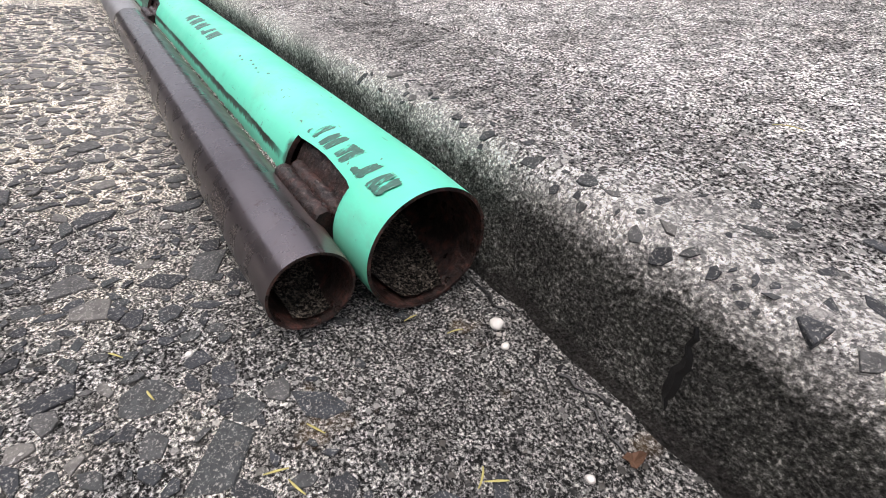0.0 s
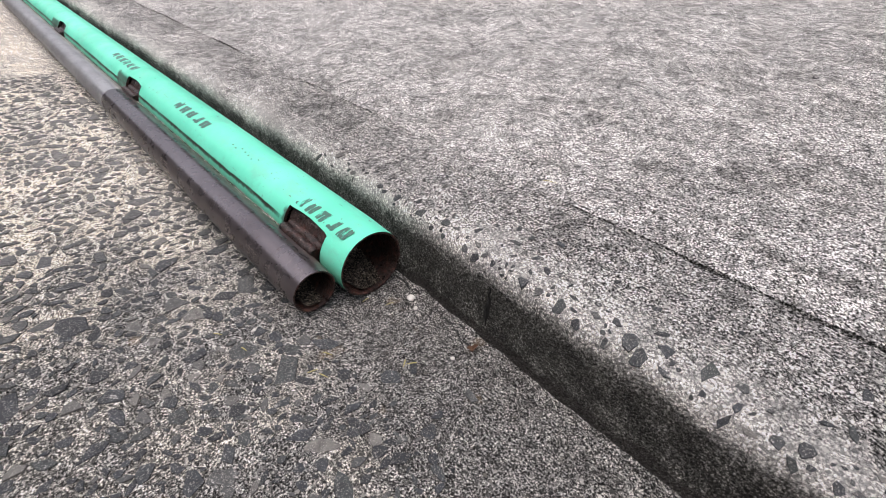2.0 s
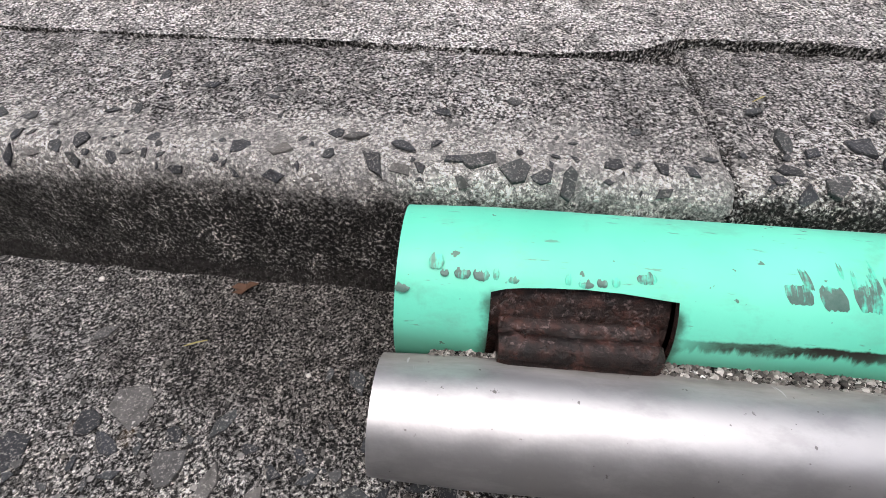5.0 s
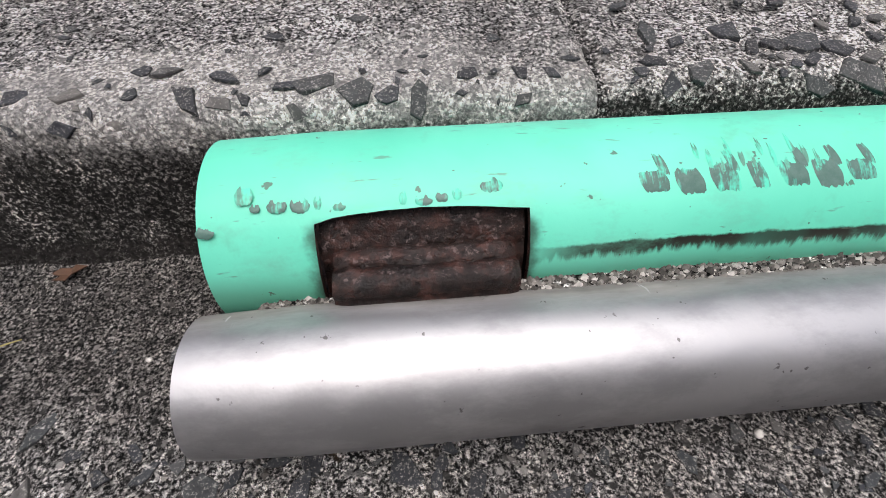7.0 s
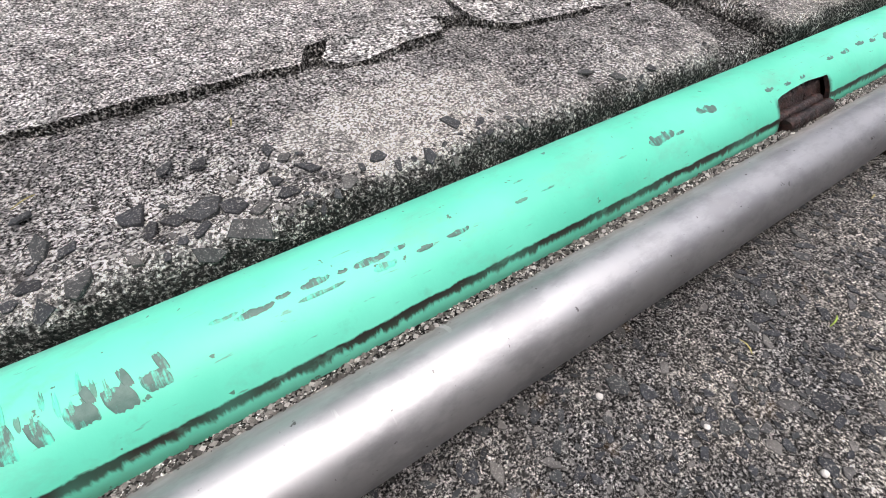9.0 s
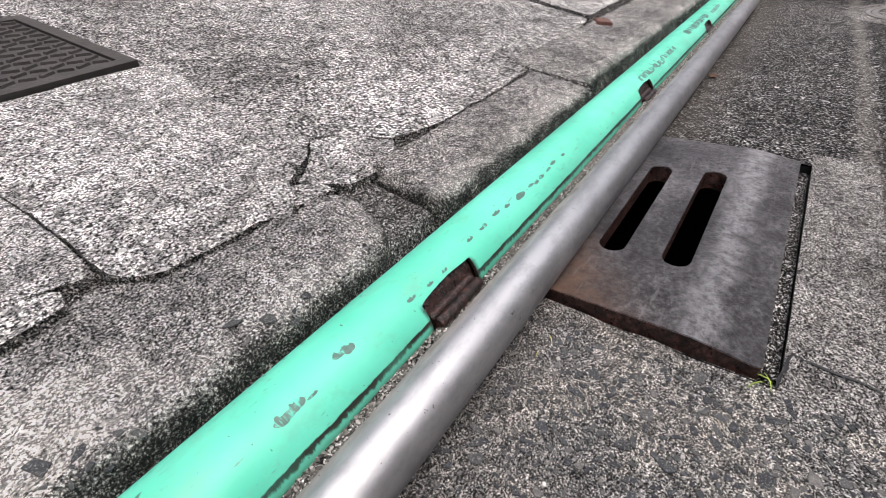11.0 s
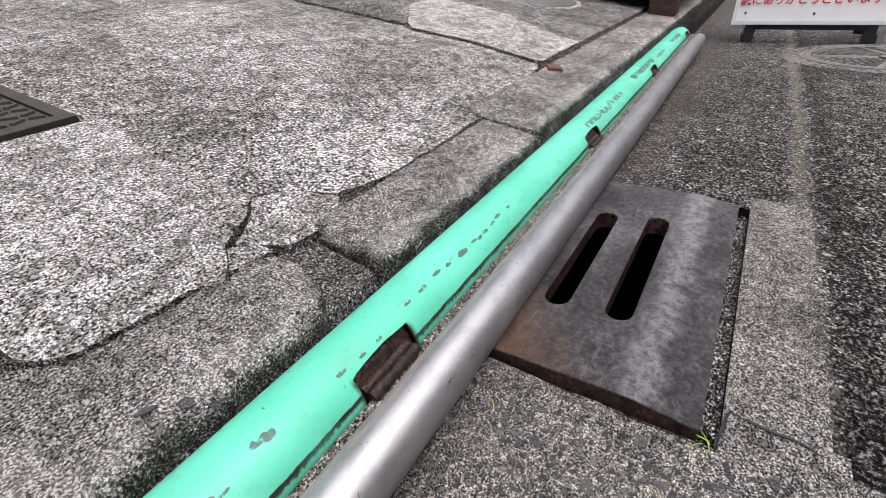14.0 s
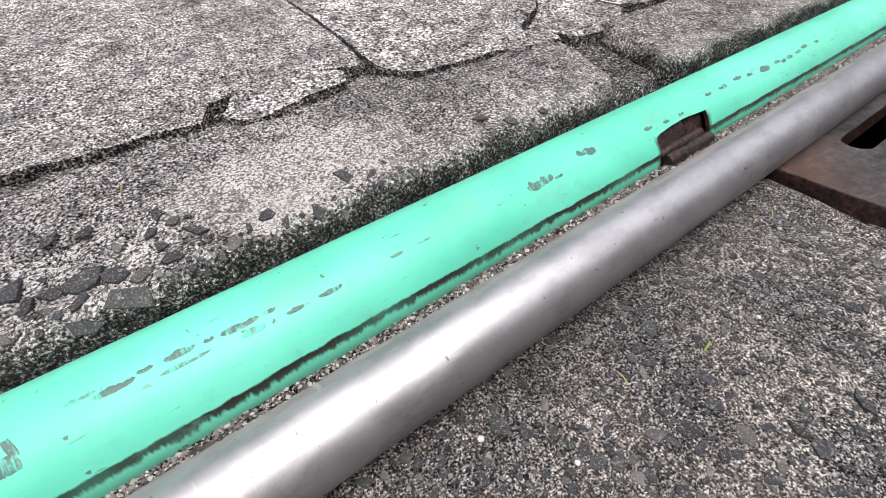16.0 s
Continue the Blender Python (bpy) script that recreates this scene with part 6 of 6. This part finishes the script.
for i in range(9):
    for j in range(13):
        x, y = -hw + 0.040 + i * 0.027, -hl + 0.038 + j * 0.0235
        d = 0.009 if (i + j) % 2 else -0.009
        ribs.append(bar_bm((x - 0.011, y - d * 0.45), (x + 0.011, y + d * 0.45), 0.0075, 0.0, 0.0045))
part("tread", merge(ribs), GREY_IRON, m)


def text_ob(parent, body, size, x, y, z, name):
    c = bpy.data.curves.new(name, "FONT")
    c.body, c.size, c.extrude, c.offset, c.align_x = body, size, 0.0004, 0.0006, "LEFT"
    c.materials.append(RED_FILM)
    t = new("text_source", c)
    deps = bpy.context.evaluated_depsgraph_get()
    me = bpy.data.meshes.new_from_object(t.evaluated_get(deps))
    bpy.data.objects.remove(t)
    ob = new(name, me)
    ob.parent = parent
    ob.matrix_basis = pose(x, y, z, 90, 0, 0)
    return ob


def sign_board(m, w=0.60):
    """A white display board on a black A-shaped stand; local x along the board, -y its face."""
    top = empty("sign_board", m, "white standing sign board with red Japanese welcome text", "sign")
    zb, h, lean = 0.080, 0.86, 9.0
    bm = box_bm(-w / 2, w / 2, 0, 0.018, 0, h, 0.002)
    panel = part("panel", bm, WHITE_PANEL, top, "plain white panel with two lines of red lettering")
    panel.matrix_basis = pose(0, 0, zb, -lean, 0, 0)
    for a in ((-w / 2 - 0.004, -w / 2 + 0.012, -0.004, 0.022, -0.004, h + 0.004), (w / 2 - 0.012, w / 2 + 0.004, -0.004, 0.022, -0.004, h + 0.004),
              (-w / 2 + 0.012, w / 2 - 0.012, -0.004, 0.022, -0.004, 0.012), (-w / 2 + 0.012, w / 2 - 0.012, -0.004, 0.022, h - 0.012, h + 0.004)):
        part("edge_trim", box_bm(*a, 0.001), ALU, panel, "light aluminium trim")
    for body, z, wid in (("いらっしゃいませ!!ご来店!!", 0.133, 0.520), ("誠にありがとうございます!!", 0.081, 0.532)):
        t = text_ob(panel, body, 0.05, 0, 0, 0, "lettering")
        xs = [v.co.x for v in t.data.vertices]
        k = wid / (max(xs) - min(xs))
        for v in t.data.vertices:
            v.co.x, v.co.y = (v.co.x - min(xs)) * k, v.co.y * 0.92
        t.matrix_basis = pose(-w / 2 + 0.016 + (0.012 if z > 0.1 else 0.0), -0.0045, z, 90, 0, 0)
    for x, z in ((-0.255, 0.045), (0.005, 0.040), (-0.25, 0.082), (0.245, 0.075)):
        bm = bmesh.new()
        bmesh.ops.create_uvsphere(bm, u_segments=10, v_segments=6, radius=0.0048)
        t = part("screw", bm, BLACK_PLASTIC, panel)
        t.location = (x, -0.001, z)
    part("clip", box_bm(-0.022, 0.022, -0.012, 0.0, 0.192, 0.30, 0.002), BLACK_PLASTIC, panel, "black plastic clip")
    for sx in (-1, 1):
        for yy, ln in ((0.012, -lean), (0.30, lean)):
            bm = merge([box_bm(-0.018, 0.018, -0.012, 0.012, 0.0, 0.90, 0.003), box_bm(-0.026, 0.026, -0.02, 0.02, 0.0, 0.035, 0.004)])
            leg = part("leg", bm, BLACK_PLASTIC, top, "black plastic leg")
            leg.matrix_basis = pose(sx * (w / 2 - 0.075), yy + 0.014, 0.0, ln, 0, 0)
        part("side_rail", box_bm(sx * (w / 2 - 0.075) - 0.012, sx * (w / 2 - 0.075) + 0.012, 0.03, 0.30, 0.16, 0.185, 0.002), BLACK_PLASTIC, top)
    part("cross_bar", box_bm(-w / 2 + 0.09, w / 2 - 0.09, 0.026, 0.044, 0.052, 0.078, 0.002), BLACK_PLASTIC, top)
    return top


sign_board(pose(3.33, -0.470, -0.0385, 0, 0, -90))

# white edge line and the paler lane behind it
bm = bmesh.new()
rows = []
for k in range(220):
    x = 1.2 + k * 0.12 if k < 200 else 25 + (k - 200) * 3
    rows.append([bm.verts.new((x, -0.955 + 0.004 * n3(x, 0, 9, 3), ground_z(x, -0.955) + 0.0045)), bm.verts.new((x, -1.125 + 0.004 * n3(x, 2, 9, 3), ground_z(x, -1.125) + 0.0045))])
for a, b in zip(rows[:-1], rows[1:]):
    bm.faces.new((a[0], a[1], b[1], b[0]))
bmesh.ops.recalc_face_normals(bm, faces=bm.faces[:])
tagged(obj("edge_line", bm, ROAD_WHITE), "thick white painted line along the lane", "road marking", kind="structure")

# planter of dark stone raised on bricks at the kerb


def brick(x, y, z, turn, sx=0.10, sy=0.105, sz=0.075):
    bm = box_bm(-sx / 2, sx / 2, -sy / 2, sy / 2, 0, sz, 0.006)
    bmesh.ops.subdivide_edges(bm, edges=[e for e in bm.edges if e.calc_length() > 0.04], cuts=5, use_grid_fill=True)
    for v in bm.verts:
        v.co += Vector((1, 1, 1)) * 0.002 * noise.noise(v.co * 45 + Vector((x, y, 0)))
    ob = obj("brick", bm, BRICK)
    ob.matrix_world = pose(x, y, z, 0, 0, turn)
    return tagged(ob, "dark red brick propping up the stone trough", "brick", "bricks under the stone trough")


brick(3.185, 0.118, 0.092, 4, 0.18, 0.118, 0.080)
brick(4.02, 0.115, 0.092, -6, 0.18, 0.118, 0.080)
brick(3.30, 0.56, slab_z(3.3, 0.56) - 0.012, 10, 0.20, 0.10, 0.055)
brick(4.02, 0.56, slab_z(4.0, 0.56) - 0.012, 0, 0.20, 0.10, 0.055)
bm = box_bm(3.13, 4.10, 0.045, 0.60, 0.0, 0.36, 0.020)
bmesh.ops.subdivide_edges(bm, edges=[e for e in bm.edges if e.calc_length() > 0.1], cuts=24, use_grid_fill=True)
for v in bm.verts:
    p = v.co.copy()
    v.co += Vector((1, 1, 0.8)) * (0.022 * noise.noise(p * 7) + 0.012 * noise.noise(p * 21) + 0.006 * noise.noise(p * 55))
    v.co.z += 0.172 + 0.075 * (p.y - 0.055)
tagged(obj("stone_trough", bm, DARK_STONE), "dark mossy stone trough standing on bricks", "trough")
bm = box_bm(-0.08, 0.08, -0.09, 0.09, 0, 0.024, 0.004)
t = obj("roof_tile", bm, plain("pale_tile", (0.42, 0.36, 0.31), 0.8, 0, 0.5, 30))
t.matrix_world = surface_pose(3.30, 0.60, 12, 0.0)
tagged(t, "chipped pale tile lying beside the stone trough", "tile")
t = obj("stone_chip", box_bm(-0.03, 0.03, -0.025, 0.025, 0, 0.03, 0.006), plain("pale_chip", (0.45, 0.44, 0.42), 0.85, 0, 0.5, 40))
t.matrix_world = pose(3.20, 0.10, 0.177, 6, 4, 20)
tagged(t, "pale broken stone chip lying on the brick", "stone")
bm = box_bm(-0.03, 0.03, -0.02, 0.02, 0, 0.012, 0.002)
t = obj("mark_plate", bm, plain("red_brown_plate", (0.14, 0.065, 0.05), 0.7, 0, 0.5, 60))
t.matrix_world = pose(1.862, 0.166, 0.106, 8.5, 0, 30)
tagged(t, "small red-brown marker plate set in the kerb", "marker")

# the wall that closes the forecourt; its unseen height is added to block low sky
bm = box_bm(-40, 40, 6.2, 6.5, 0.2, 7.0)
tagged(obj("wall_north", bm, WALL), "plain dark grey wall behind the forecourt, raised to block low sky", "wall", kind="structure")
# unseen wall, added to keep low sky out of the pipes' reflections
bm = box_bm(-40, 40, -5.6, -5.3, -0.2, 4.6)
tagged(obj("wall_south", bm, plain("grey_wall", (0.17, 0.165, 0.16), 0.85, 0, 0.3, 4)), "unseen grey wall added across the street to block low sky", "wall", kind="structure")
# two more unseen walls, added at the ends to limit light near the horizon
for x, nm in ((-26.0, "wall_west"), (30.0, "wall_east")):
    tagged(obj(nm, box_bm(x - 0.15, x + 0.15, -5.3, 6.2, -0.2, 2.4), WALL), "unseen dark grey wall added to block low sky at the street's end", "wall", kind="structure")
